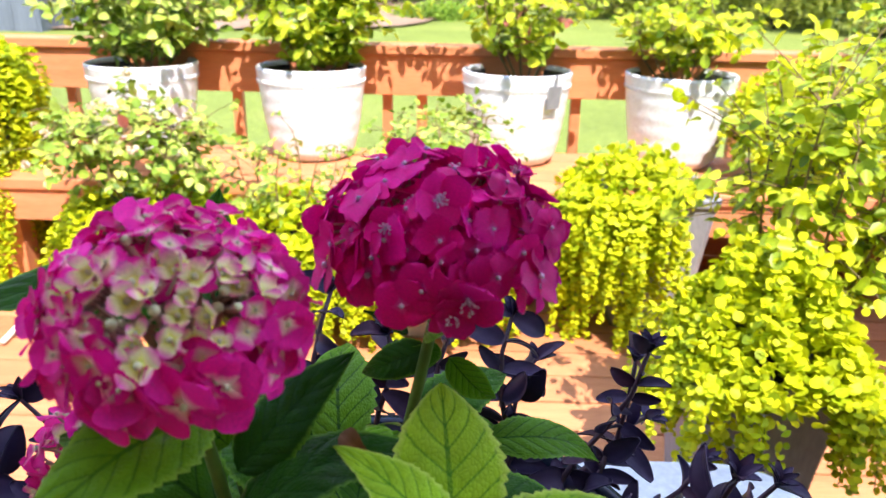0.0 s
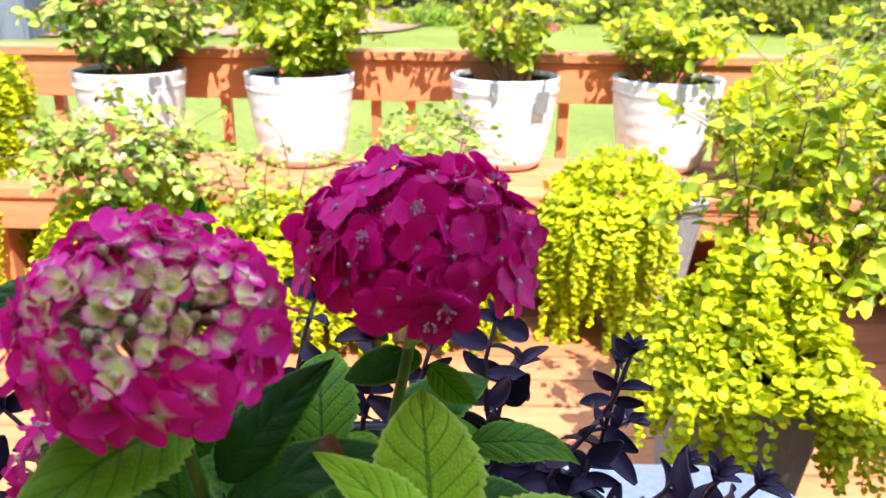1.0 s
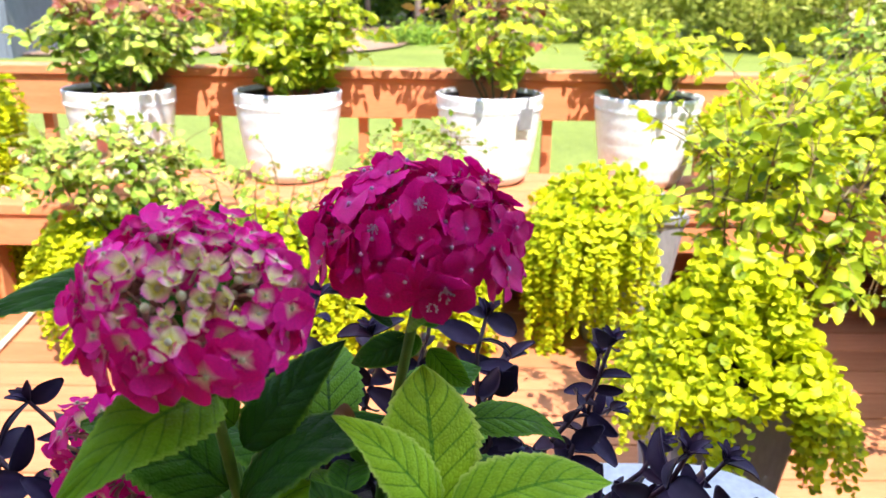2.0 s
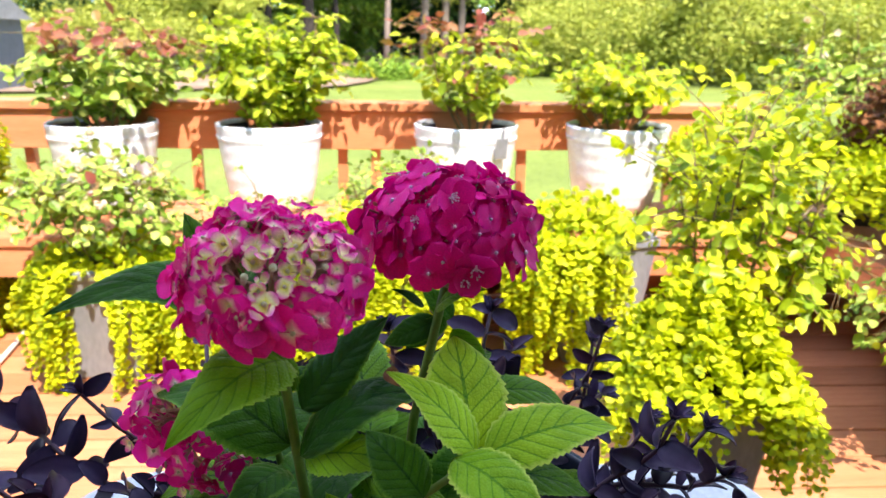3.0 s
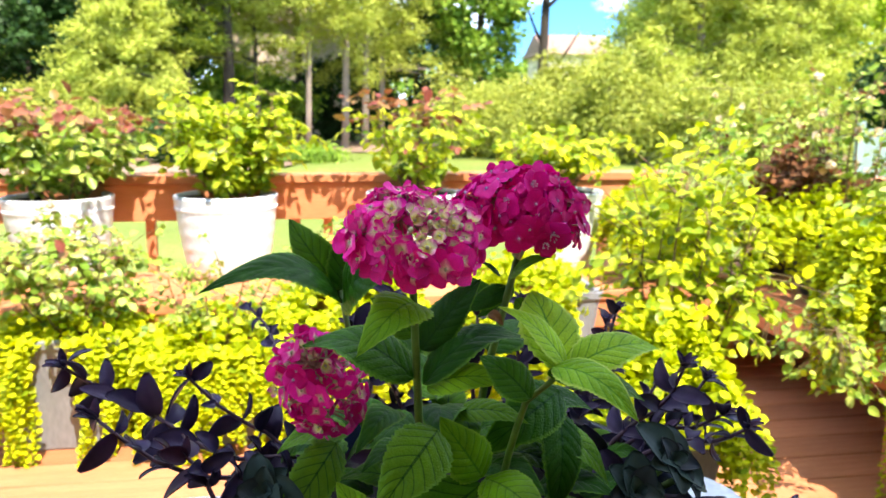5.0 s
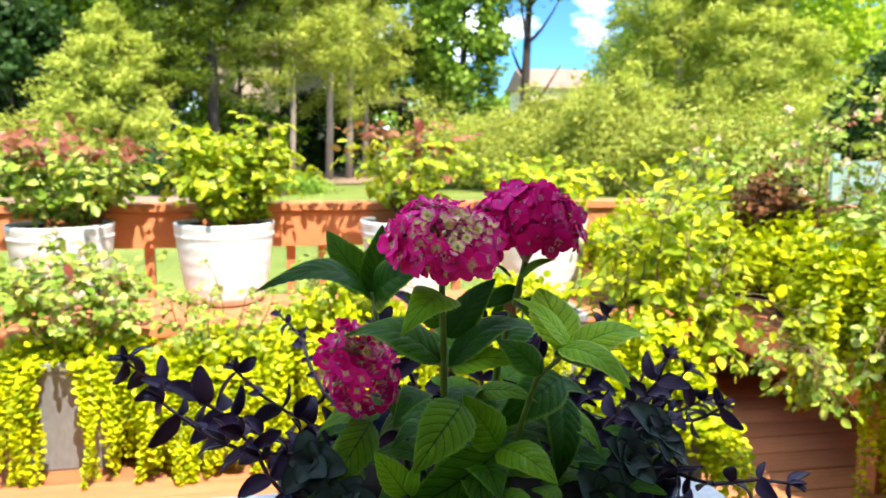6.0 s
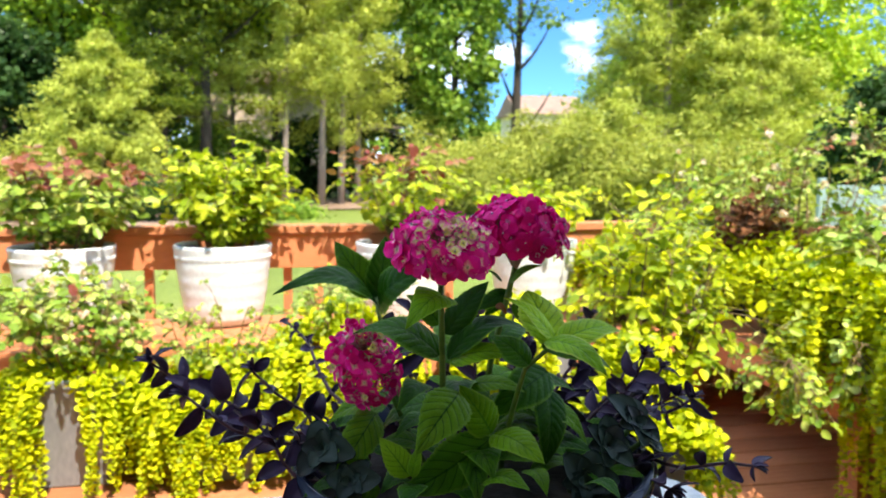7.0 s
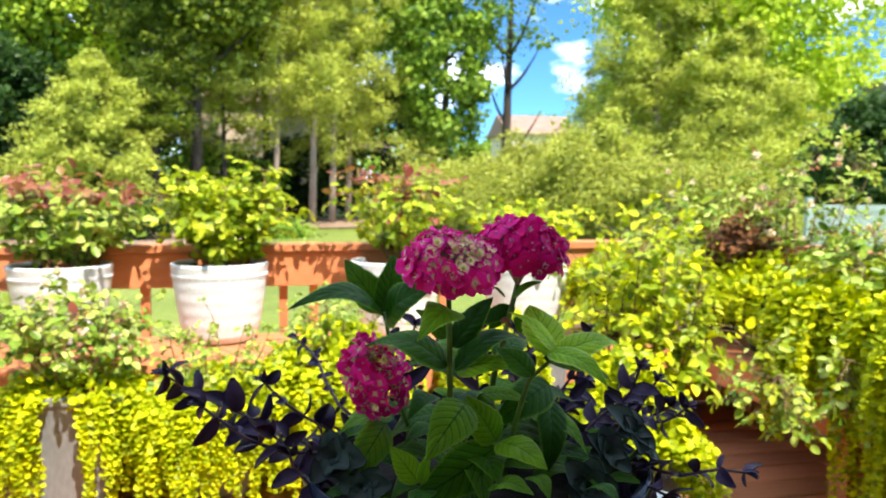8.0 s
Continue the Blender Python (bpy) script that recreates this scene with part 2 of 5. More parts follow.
L_DRY = leaf_material("dry_brown_leaf", [(0.13, 0.05, 0.02), (0.22, 0.09, 0.035), (0.09, 0.04, 0.02)], 0.7, 0.2, 50.0)
L_PALE = leaf_material("pale_pink_petal", [(0.72, 0.55, 0.50), (0.80, 0.74, 0.66), (0.76, 0.62, 0.55)], 0.55, 0.3, 50.0)
L_CEDAR = leaf_material("cedar_needles", [(0.18, 0.25, 0.035), (0.44, 0.53, 0.09), (0.60, 0.67, 0.15), (0.33, 0.42, 0.065), (0.52, 0.60, 0.12)], 0.6, 0.30, 1.0)
L_OAK = leaf_material("broad_tree_leaf", [(0.09, 0.21, 0.022), (0.20, 0.35, 0.04), (0.34, 0.50, 0.07)], 0.5, 0.30, 1.0)
L_MAPLE = leaf_material("bright_maple_leaf", [(0.30, 0.48, 0.03), (0.42, 0.60, 0.04), (0.54, 0.68, 0.06)], 0.5, 0.30, 1.0)
# olive green darkened to hold the shade on the trees at the left
L_OLIVE_SHADE = leaf_material("shaded_olive_tree_leaf", [(0.05, 0.10, 0.012), (0.11, 0.18, 0.018), (0.25, 0.33, 0.035)], 0.5, 0.30, 1.0)
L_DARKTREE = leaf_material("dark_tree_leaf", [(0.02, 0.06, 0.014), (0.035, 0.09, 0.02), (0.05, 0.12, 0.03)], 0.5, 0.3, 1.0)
L_SHRUB = leaf_material("hedge_shrub_leaf", [(0.15, 0.21, 0.03), (0.38, 0.45, 0.08), (0.52, 0.56, 0.12)], 0.5, 0.30, 1.0)

P_DEEP = petal_material("deep_magenta_petal", (0.72, 0.08, 0.38), (0.76, 0.004, 0.205), (0.82, 0.010, 0.27), 0.02, 0.20, 0.5, 0.22)
P_PINK = petal_material("pink_petal_with_pale_heart", (0.92, 0.74, 0.52), (0.92, 0.018, 0.31), (0.92, 0.020, 0.34), 0.05, 0.33, 0.5, 0.26)
P_ROSY = petal_material("rosy_petal_with_cream_heart", (0.88, 0.82, 0.36), (0.92, 0.60, 0.48), (0.92, 0.022, 0.34), 0.06, 0.26, 0.5, 0.28, 0.60)
P_CREAM = petal_material("cream_petal_with_pink_edge", (0.84, 0.86, 0.14), (0.95, 0.92, 0.46), (0.92, 0.14, 0.48), 0.14, 0.48, 0.5, 0.30, 0.92)
M_BEAD = plain_material("pale_lilac_floret_eye", (0.58, 0.38, 0.62), (0.74, 0.55, 0.72), 300.0, 0.5)
M_BUD = plain_material("cream_green_bud", (0.52, 0.56, 0.28), (0.68, 0.64, 0.46), 200.0, 0.5)
M_RAY = plain_material("pinkish_flower_stalk", (0.42, 0.24, 0.20), (0.50, 0.38, 0.26), 100.0, 0.6)


def grass_material():
    m, nt, bsdf, out = nodes_of("mown_lawn")
    vec = coords(nt)
    a = noise_fac(nt, vec, 0.35, 5.0)
    b = noise_fac(nt, vec, 14.0, 6.0, 0.7)
    col = ramp(nt, a, [(0.3, (0.13, 0.19, 0.03)), (0.55, (0.18, 0.25, 0.042)), (0.75, (0.25, 0.28, 0.07))])
    col = mixed(nt, 1.0, col, ramp(nt, b, [(0.25, (0.55, 0.6, 0.5)), (0.75, (1.3, 1.25, 1.2))]), "MULTIPLY")
    nt.links.new(col, bsdf.inputs["Base Color"])
    bsdf.inputs["Roughness"].default_value = 0.85
    bump(nt, bsdf, b, 0.8, 0.05)
    return m


M_GRASS = grass_material()


# ---------------------------------------------------------------- mesh tools
def mesh_of(name, verts, faces, mats, smooth=False, face_mats=None, uvs=None):
    me = bpy.data.meshes.new(name)
    me.from_pydata([tuple(v) for v in verts], [], [tuple(f) for f in faces])
    for m in (mats if isinstance(mats, (list, tuple)) else [mats]):
        me.materials.append(m)
    if face_mats is not None:
        me.polygons.foreach_set("material_index", np.asarray(face_mats, dtype=np.int32))
    if smooth:
        me.polygons.foreach_set("use_smooth", np.ones(len(me.polygons), dtype=bool))
    if uvs is not None:
        layer = me.uv_layers.new(name="UVMap")
        idx = np.empty(len(me.loops), dtype=np.int32)
        me.loops.foreach_get("vertex_index", idx)
        layer.data.foreach_set("uv", np.asarray(uvs, dtype=np.float32)[idx].ravel())
    me.update()
    return me


def hang(name, mesh, parent=None, label="", m=None):
    """Link a mesh as one object under its thing."""
    ob = new(name, mesh)
    if parent is not None:
        ob.parent = parent
    if m is not None:
        ob.matrix_basis = m
    return tagged(ob, label)


def part(name, bm, material, parent, label="", smooth=False):
    me = bpy.data.meshes.new(name)
    bm.to_mesh(me)
    bm.free()
    me.materials.append(material)
    if smooth:
        for p in me.polygons:
            p.use_smooth = True
    return hang(name, me, parent, label)


def thing(name, label, category, m=None, group="", kind=""):
    ob = new(name)
    ob.empty_display_size = 0.1
    if m is not None:
        ob.matrix_basis = m
    return tagged(ob, label, category, group, kind)


def box_bm(x0, x1, y0, y1, z0, z1, bevel=0.0):
    bm = bmesh.new()
    bmesh.ops.create_cube(bm, size=1.0)
    for v in bm.verts:
        v.co = Vector(((x0 + x1) / 2 + v.co.x * (x1 - x0), (y0 + y1) / 2 + v.co.y * (y1 - y0), (z0 + z1) / 2 + v.co.z * (z1 - z0)))
    if bevel:
        bmesh.ops.bevel(bm, geom=bm.edges[:], offset=bevel, segments=2, affect="EDGES", profile=0.6)
    return bm


def box_mesh(name, sx, sy, sz, mat, bevel=0.0):
    me = bpy.data.meshes.new(name)
    bm = box_bm(-sx / 2, sx / 2, -sy / 2, sy / 2, -sz / 2, sz / 2, bevel)
    bm.to_mesh(me)
    bm.free()
    me.materials.append(mat)
    return me


def lathe(profile, n=48, wobble=None):
    """Verts and faces of a turned form; profile: (radius, height) from the inside of the bottom outwards."""
    verts, faces = [], []
    for i, (r, z) in enumerate(profile):
        for k in range(n):
            a = 2 * math.pi * k / n
            rr = r * (wobble(a, i) if wobble else 1.0)
            verts.append((rr * math.cos(a), rr * math.sin(a), z))
    for i in range(len(profile) - 1):
        for k in range(n):
            a, b = i * n + k, i * n + (k + 1) % n
            faces.append((a, b, b + n, a + n))
    faces.append(tuple(range((len(profile) - 1) * n, len(profile) * n)))
    faces.append(tuple(reversed(range(n))))
    return verts, faces


def tube(points, radii, n=8):
    pts = [Vector(p) for p in points]
    verts, faces = [], []
    ref = Vector((0.31, 0.17, 0.93))
    for i, p in enumerate(pts):
        d = (pts[min(i + 1, len(pts) - 1)] - pts[max(i - 1, 0)]).normalized()
        s = d.cross(ref)
        s = s.normalized() if s.length > 1e-4 else Vector((1, 0, 0))
        t = d.cross(s)
        r = radii[i] if isinstance(radii, (list, tuple)) else radii
        for k in range(n):
            a = 2 * math.pi * k / n
            verts.append(p + r * (math.cos(a) * s + math.sin(a) * t))
    for i in range(len(pts) - 1):
        for k in range(n):
            a, b = i * n + k, i * n + (k + 1) % n
            faces.append((a, b, b + n, a + n))
    faces.append(tuple(reversed(range(n))))
    faces.append(tuple(range((len(pts) - 1) * n, len(pts) * n)))
    return verts, faces


def joined(pieces):
    verts, faces = [], []
    for v, f in pieces:
        o = len(verts)
        verts.extend(v)
        faces.extend(tuple(i + o for i in q) for q in f)
    return verts, faces


def bend(a, b, sag=0.0, n=6, side=0.0):
    """Points from a to b, bowed by sag upwards and by side sideways."""
    a, b = Vector(a), Vector(b)
    d = b - a
    s = d.cross(Vector((0, 0, 1)))
    s = s.normalized() if s.length > 1e-5 else Vector((1, 0, 0))
    return [a + d * (i / n) + (Vector((0, 0, 1)) * sag + s * side) * (4 * (i / n) * (1 - i / n)) for i in range(n + 1)]


# leaf outlines: x across, y along, z up; one polygon or two halves folded on the rib
ROUND_LEAF = ([(0, 0, 0), (0.38, 0.16, 0.05), (0.52, 0.52, 0.11), (0.32, 0.88, 0.06), (0, 1, 0.0), (-0.32, 0.88, 0.06), (-0.52, 0.52, 0.11), (-0.38, 0.16, 0.05)], [(0, 1, 2, 3, 4), (0, 4, 5, 6, 7)])
OVAL_LEAF = ([(0, 0, 0), (0.27, 0.3, 0.07), (0.24, 0.68, 0.05), (0, 1, -0.08), (-0.24, 0.68, 0.05), (-0.27, 0.3, 0.07)], [(0, 1, 2, 3), (0, 3, 4, 5)])
ROSE_LEAF = ([(0, 0, 0), (0.26, 0.16, 0.05), (0.37, 0.46, 0.09), (0.24, 0.80, 0.03), (0, 1, -0.10), (-0.24, 0.80, 0.03), (-0.37, 0.46, 0.09), (-0.26, 0.16, 0.05)], [(0, 1, 2, 3, 4), (0, 4, 5, 6, 7)])
NEEDLE_SPRAY = ([(0, 0, 0), (0.16, 0.45, 0.03), (0, 1, -0.1), (-0.16, 0.45, 0.03)], [(0, 1, 2, 3)])
LOBED_LEAF = ([(0, 0, 0), (0.4, 0.35, 0.05), (0, 1, -0.05), (-0.4, 0.35, 0.05)], [(0, 1, 2, 3)])


def leaf_mesh(name, pos, way, nrm, size, outline, mat, mat_index=None, mats=None):
    """One mesh of many leaves, given their feet, directions, normals and lengths as arrays."""
    pos, way, nrm, size = (np.asarray(a, dtype=np.float64) for a in (pos, way, nrm, size))
    way = way / np.maximum(np.linalg.norm(way, axis=1, keepdims=True), 1e-9)
    x = np.cross(way, nrm)
    bad = np.linalg.norm(x, axis=1) < 1e-4
    x[bad] = np.cross(way[bad], np.array([0.37, 0.61, 0.7]))
    x /= np.maximum(np.linalg.norm(x, axis=1, keepdims=True), 1e-9)
    z = np.cross(x, way)
    tv = np.array(outline[0])
    k = len(tv)
    verts = pos[:, None, :] + size[:, None, None] * (tv[None, :, 0, None] * x[:, None, :] + tv[None, :, 1, None] * way[:, None, :] + tv[None, :, 2, None] * z[:, None, :])
    n = len(pos)
    loops, starts, totals, at = [], [], [], 0
    for f in outline[1]:
        loops.append(np.arange(n)[:, None] * k + np.array(f)[None, :])
    per = [len(f) for f in outline[1]]
    flat = np.concatenate(loops, axis=1).ravel()
    width = sum(per)
    offs = np.cumsum([0] + per[:-1])
    starts = (np.arange(n)[:, None] * width + offs[None, :]).ravel()
    totals = np.tile(per, n)
    me = bpy.data.meshes.new(name)
    me.vertices.add(n * k)
    me.vertices.foreach_set("co", verts.astype(np.float32).ravel())
    me.loops.add(len(flat))
    me.loops.foreach_set("vertex_index", flat.astype(np.int32))
    me.polygons.add(len(starts))
    me.polygons.foreach_set("loop_start", starts.astype(np.int32))
    me.polygons.foreach_set("loop_total", totals.astype(np.int32))
    for m in (mats or [mat]):
        me.materials.append(m)
    if mat_index is not None:
        me.polygons.foreach_set("material_index", np.repeat(np.asarray(mat_index, dtype=np.int32), len(per)))
    me.update(calc_edges=True)
    me.validate()
    return me


rng = np.random.default_rng(7)


def unit(n):
    v = rng.normal(size=(n, 3))
    return v / np.linalg.norm(v, axis=1, keepdims=True)


# ---------------------------------------------------------------- the setting
GROUND_Z = -0.9


def build_ground():
    n, half = 40, 700.0
    xs = [half * (2 * i / n - 1) ** 3 for i in range(n + 1)]
    verts, faces = [], []
    for y in xs:
        for x in xs:
            z = GROUND_Z + (0.06 * noise.noise(Vector((x * 0.08, y * 0.08, 0))) if abs(x) + abs(y) > 12 else 0.0)
            verts.append((x, y + 20, z))
    for j in range(n):
        for i in range(n):
            a = j * (n + 1) + i
            faces.append((a, a + 1, a + n + 2, a + n + 1))
    ob = hang("ground", mesh_of("ground", verts, faces, M_GRASS, True))
    tagged(ob, "sunlit mown green lawn behind the wooden deck", "lawn", kind="structure")
    # bare mulch under the trees, with an uneven rim
    ring = []
    for i in range(72):
        a = 2 * math.pi * i / 72
        w = 1 + 0.12 * noise.noise(Vector((math.cos(a) * 2, math.sin(a) * 2, 3)))
        ring.append((-9 + 19 * w * math.cos(a), 43.5 + 8.0 * w * math.sin(a), GROUND_Z + 0.10))
    ob = hang("ground_mulch", mesh_of("ground_mulch", ring, [tuple(range(72))], M_MULCH))
    tagged(ob, "brown leaf mulch under the row of trees", "mulch", kind="structure")
    ring = []
    for i in range(48):
        a = 2 * math.pi * i / 48
        w = 1 + 0.16 * noise.noise(Vector((math.cos(a) * 2.5, math.sin(a) * 2.5, 8)))
        ring.append((-11.6 + 10.6 * w * math.cos(a), 30.5 + 8.0 * w * math.sin(a), GROUND_Z + 0.085))
    ob = hang("ground_mulch", mesh_of("ground_mulch", ring, [tuple(range(48))], M_MULCH))
    tagged(ob, "tan leaf mulch round the low cedar and shrubs", "mulch", kind="structure")


build_ground()


def build_deck():
    floor = thing("floor", "orange-brown stained wooden deck boards in sun and shade", "deck", kind="structure")
    plank = box_mesh("plank", 6.2, 0.138, 0.032, M_DECK, 0.004)
    y, i = -3.1, 0
    while y < 3.4:
        hang("plank", plank, floor, m=pose(-0.75 + 0.01 * math.sin(i * 7.1), y, -0.016 + 0.0006 * math.sin(i * 3.3)))
        y += 0.1455
        i += 1
    part("joist", box_bm(-3.8, 2.3, -3.15, 3.36, -0.22, -0.045), M_DECK, floor)
    for x in (-3.7, -1.7, 0.3, 2.2):
        part("deck_post", box_bm(x - 0.07, x + 0.07, 3.2, 3.34, GROUND_Z - 0.1, -0.221), M_DECK, floor)


build_deck()


EAVE_Z, PORCH_Z, PORCH_Y = 5.4, 2.90, -0.30


def build_unseen_house_side():
    """An unseen house side added at the camera's back; the roof of its porch shades the table and the near deck."""
    # no such wall is in view; its tone sets the bounce on the plant
    wall = part("wall_house", box_bm(-9, 9, -3.7, -3.4, GROUND_Z - 0.1, EAVE_Z), M_TANWALL, None)
    tagged(wall, "unseen tall tan siding wall, added behind the deck", "wall", kind="structure")
    roof = thing("roof_house", "unseen brown shingle roof with white eaves, added behind the deck", "roof", kind="structure")
    v = [(-9.4, -2.9, EAVE_Z - 0.02), (9.4, -2.9, EAVE_Z - 0.02), (9.4, -3.9, EAVE_Z + 0.6), (-9.4, -3.9, EAVE_Z + 0.6), (-9.4, -2.9, EAVE_Z - 0.17), (9.4, -2.9, EAVE_Z - 0.17), (9.4, -3.9, EAVE_Z + 0.4), (-9.4, -3.9, EAVE_Z + 0.4)]
    hang("shingles", mesh_of("shingles", v, [(0, 1, 2, 3), (4, 7, 6, 5), (0, 4, 5, 1), (2, 6, 7, 3), (1, 5, 6, 2), (3, 7, 4, 0)], M_ROOF), roof)
    # unseen porch roof, added to block sun and sky; the pale soffit bounces light
    porch = thing("roof_porch_added", "unseen porch roof with a pale soffit, added to shade the near deck", "porch roof", kind="structure")
    part("soffit", box_bm(-6.0, 5.0, -3.4, PORCH_Y - 0.03, PORCH_Z - 0.16, PORCH_Z - 0.13), M_WHITE, porch)
    part("fascia", box_bm(-6.0, 5.0, PORCH_Y - 0.03, PORCH_Y, PORCH_Z - 0.17, PORCH_Z + 0.02), M_WHITE, porch)
    v = [(-6.1, PORCH_Y + 0.03, PORCH_Z + 0.02), (5.1, PORCH_Y + 0.03, PORCH_Z + 0.02), (5.1, -3.4, PORCH_Z + 0.9), (-6.1, -3.4, PORCH_Z + 0.9)]
    v += [(x, y, z - 0.04) for x, y, z in v]
    hang("shingles", mesh_of("shingles", v, [(0, 1, 2, 3), (4, 7, 6, 5), (0, 4, 5, 1), (2, 6, 7, 3), (1, 5, 6, 2), (3, 7, 4, 0)], M_ROOF), porch)
    for x in (-3.55, 2.05):
        part("porch_post", box_bm(x - 0.06, x + 0.06, PORCH_Y - 0.30, PORCH_Y - 0.18, 0.004, PORCH_Z - 0.16, 0.006), M_WHITE, porch)


build_unseen_house_side()


def build_bench(m, length, label, post_at, corner=0.0):
    """A deck bench with slatted seat, apron, posts, back rail and cap; its seat runs along x from 0."""
    b = thing("deck_bench", label, "bench", m)
    board = box_mesh("seat_board", length, 0.138, 0.038, M_BENCH, 0.005)
    for k in range(4):
        hang("seat_board", board, b, m=pose(length / 2, 0.07 + 0.1445 * k, 0.411))
    part("apron", box_bm(0, length, 0.012, 0.05, 0.28, 0.3905, 0.004), M_BENCH, b)
    for k in range(3):
        part("skirt_board", box_bm(0, length + corner, 0.575, 0.597, 0.006 + 0.135 * k, 0.136 + 0.135 * k, 0.003), M_BENCH, b)
    x = 0.15
    while x < length:
        part("leg", box_bm(x, x + 0.09, 0.06, 0.15, 0.0, 0.39, 0.004), M_BENCH, b)
        part("leg", box_bm(x, x + 0.09, 0.46, 0.55, 0.0, 0.39, 0.004), M_BENCH, b)
        x += 1.15
    for x in post_at:
        part("back_post", box_bm(x - 0.02, x + 0.02, 0.632, 0.672, 0.0, 0.80, 0.003), M_BENCH, b)
    part("back_rail", box_bm(0, length, 0.59, 0.628, 0.645, 0.80, 0.004), M_BENCH, b)
    part("cap_rail", box_bm(-0.01, length + 0.01, 0.572, 0.70, 0.803, 0.838, 0.005), M_BENCH, b)
    return b


build_bench(pose(-2.9, 2.53, 0), 4.42, "orange-stained wooden deck bench holding the row of white pots",
            (0.3, 0.75, 1.35, 2.03, 2.64, 2.78, 3.40, 4.05), 0.60)
build_bench(pose(1.52, 3.10, 0, 0, 0, -90), 2.6, "orange-stained wooden deck bench beneath the trailing golden plants",
            (0.3, 0.9, 1.5, 2.1))


# ---------------------------------------------------------------- distance: house, fence, trees
def build_house(name, label, x, y, w, d, wall_h, roof_h, wall_mat, base=GROUND_Z, win=3, rz=0.0, roof_mat=None):
    h = thing(name, label, "house", pose(x, y, base, 0, 0, rz))
    part("wall", box_bm(-w / 2, w / 2, -d / 2, d / 2, 0, wall_h), wall_mat, h)
    o = 0.5
    v = [(-w / 2 - o, -d / 2 - o, wall_h - 0.05), (w / 2 + o, -d / 2 - o, wall_h - 0.05), (w / 2 + o, d / 2 + o, wall_h - 0.05),
         (-w / 2 - o, d / 2 + o, wall_h - 0.05), (-w / 2 - o, 0, wall_h + roof_h), (w / 2 + o, 0, wall_h + roof_h)]
    hang("roof", mesh_of("roof", v, [(0, 1, 5, 4), (2, 3, 4, 5), (1, 2, 5), (3, 0, 4), (3, 2, 1, 0)], roof_mat or M_ROOF), h)
    rows = 2 if wall_h > 4 else 1
    for r in range(rows):
        for k in range(win):
            wx = -w / 2 + w * (k + 0.5) / win
            wz = 1.0 + 2.8 * r
            f = part("window", box_bm(wx - 0.65, wx + 0.65, -d / 2 - 0.06, -d / 2 + 0.02, wz, wz + 1.5), M_WHITE, h)
            part("pane", box_bm(wx - 0.55, wx - 0.03, -d / 2 - 0.075, -d / 2 - 0.062, wz + 0.1, wz + 1.4), M_WINDOW, f)
            part("pane", box_bm(wx + 0.03, wx + 0.55, -d / 2 - 0.075, -d / 2 - 0.062, wz + 0.1, wz + 1.4), M_WINDOW, f)
    return h


build_house("house", "distant cream house with a brown shingle roof among trees", 24.6, 77.0, 6.6, 8.0, 7.5, 2.1, M_SIDING, GROUND_Z, 3)
build_house("house", "beige stucco house half hidden behind the tree trunks", -1.5, 66.0, 13.0, 9.0, 8.6, 1.8, M_STONE, GROUND_Z, 3)
build_house("house", "grey-roofed house behind dark trees and the fence", 34.5, 34.0, 10.0, 9.0, 5.4, 2.2, M_SIDING, GROUND_Z, 2, 0.0, M_GREYROOF)


def build_fence():
    """Panel fence of upright boards between posts, at the lawn's side."""
    f = thing("fence", "pale green vinyl panel fence at the edge of the lawn", "fence")
    a, b = Vector((9.3, 12.3, GROUND_Z)), Vector((18.5, 11.0, GROUND_Z))
    d = (b - a).normalized()
    rz = math.degrees(math.atan2(d.y, d.x))
    post = box_mesh("post", 0.12, 0.12, 1.86, M_FENCE, 0.01)
    panel = box_mesh("panel", 1.78, 0.03, 1.5, M_FENCE, 0.004)
    rail = box_mesh("rail", 1.80, 0.05, 0.13, M_FENCE, 0.006)
    for k in range(7):
        p = a + d * (1.92 * k)
        hang("post", post, f, m=pose(p.x, p.y, GROUND_Z + 0.93, 0, 0, rz))
        if k < 6:
            q = p + d * 0.96
            hang("panel", panel, f, m=pose(q.x, q.y, GROUND_Z + 0.87, 0, 0, rz))
            hang("rail", rail, f, m=pose(q.x, q.y, GROUND_Z + 1.66, 0, 0, rz))
            hang("rail", rail, f, m=pose(q.x, q.y, GROUND_Z + 0.08, 0, 0, rz))


build_fence()


def build_shed():
    """Garden shed of blue-grey boards with a low gable, at the lawn's far side."""
    h = thing("shed", "blue-grey board shed at the side of the lawn", "shed", pose(-14.6, 23.6, GROUND_Z))
    wall_mat = plain_material("blue_grey_boards", (0.10, 0.125, 0.155), (0.14, 0.17, 0.205), 1.0, 0.7, 0.2, (4, 1, 0.4), 8.0)
    part("wall", box_bm(-2.75, 2.75, -1.5, 1.5, 0, 2.1), wall_mat, h)
    v = [(-3.0, -1.75, 2.05), (3.0, -1.75, 2.05), (3.0, 1.75, 2.05), (-3.0, 1.75, 2.05), (-3.0, 0, 2.9), (3.0, 0, 2.9)]
    hang("roof", mesh_of("roof", v, [(0, 1, 5, 4), (2, 3, 4, 5), (1, 2, 5), (3, 0, 4), (3, 2, 1, 0)], M_GREYROOF), h)
    for k in range(9):
        x = -2.6 + 0.65 * k
        part("batten", box_bm(x - 0.03, x + 0.03, -1.525, -1.498, 0.05, 2.03), wall_mat, h)
    part("corner_board", box_bm(2.66, 2.78, -1.55, -1.46, 0.0, 2.04), wall_mat, h)


build_shed()


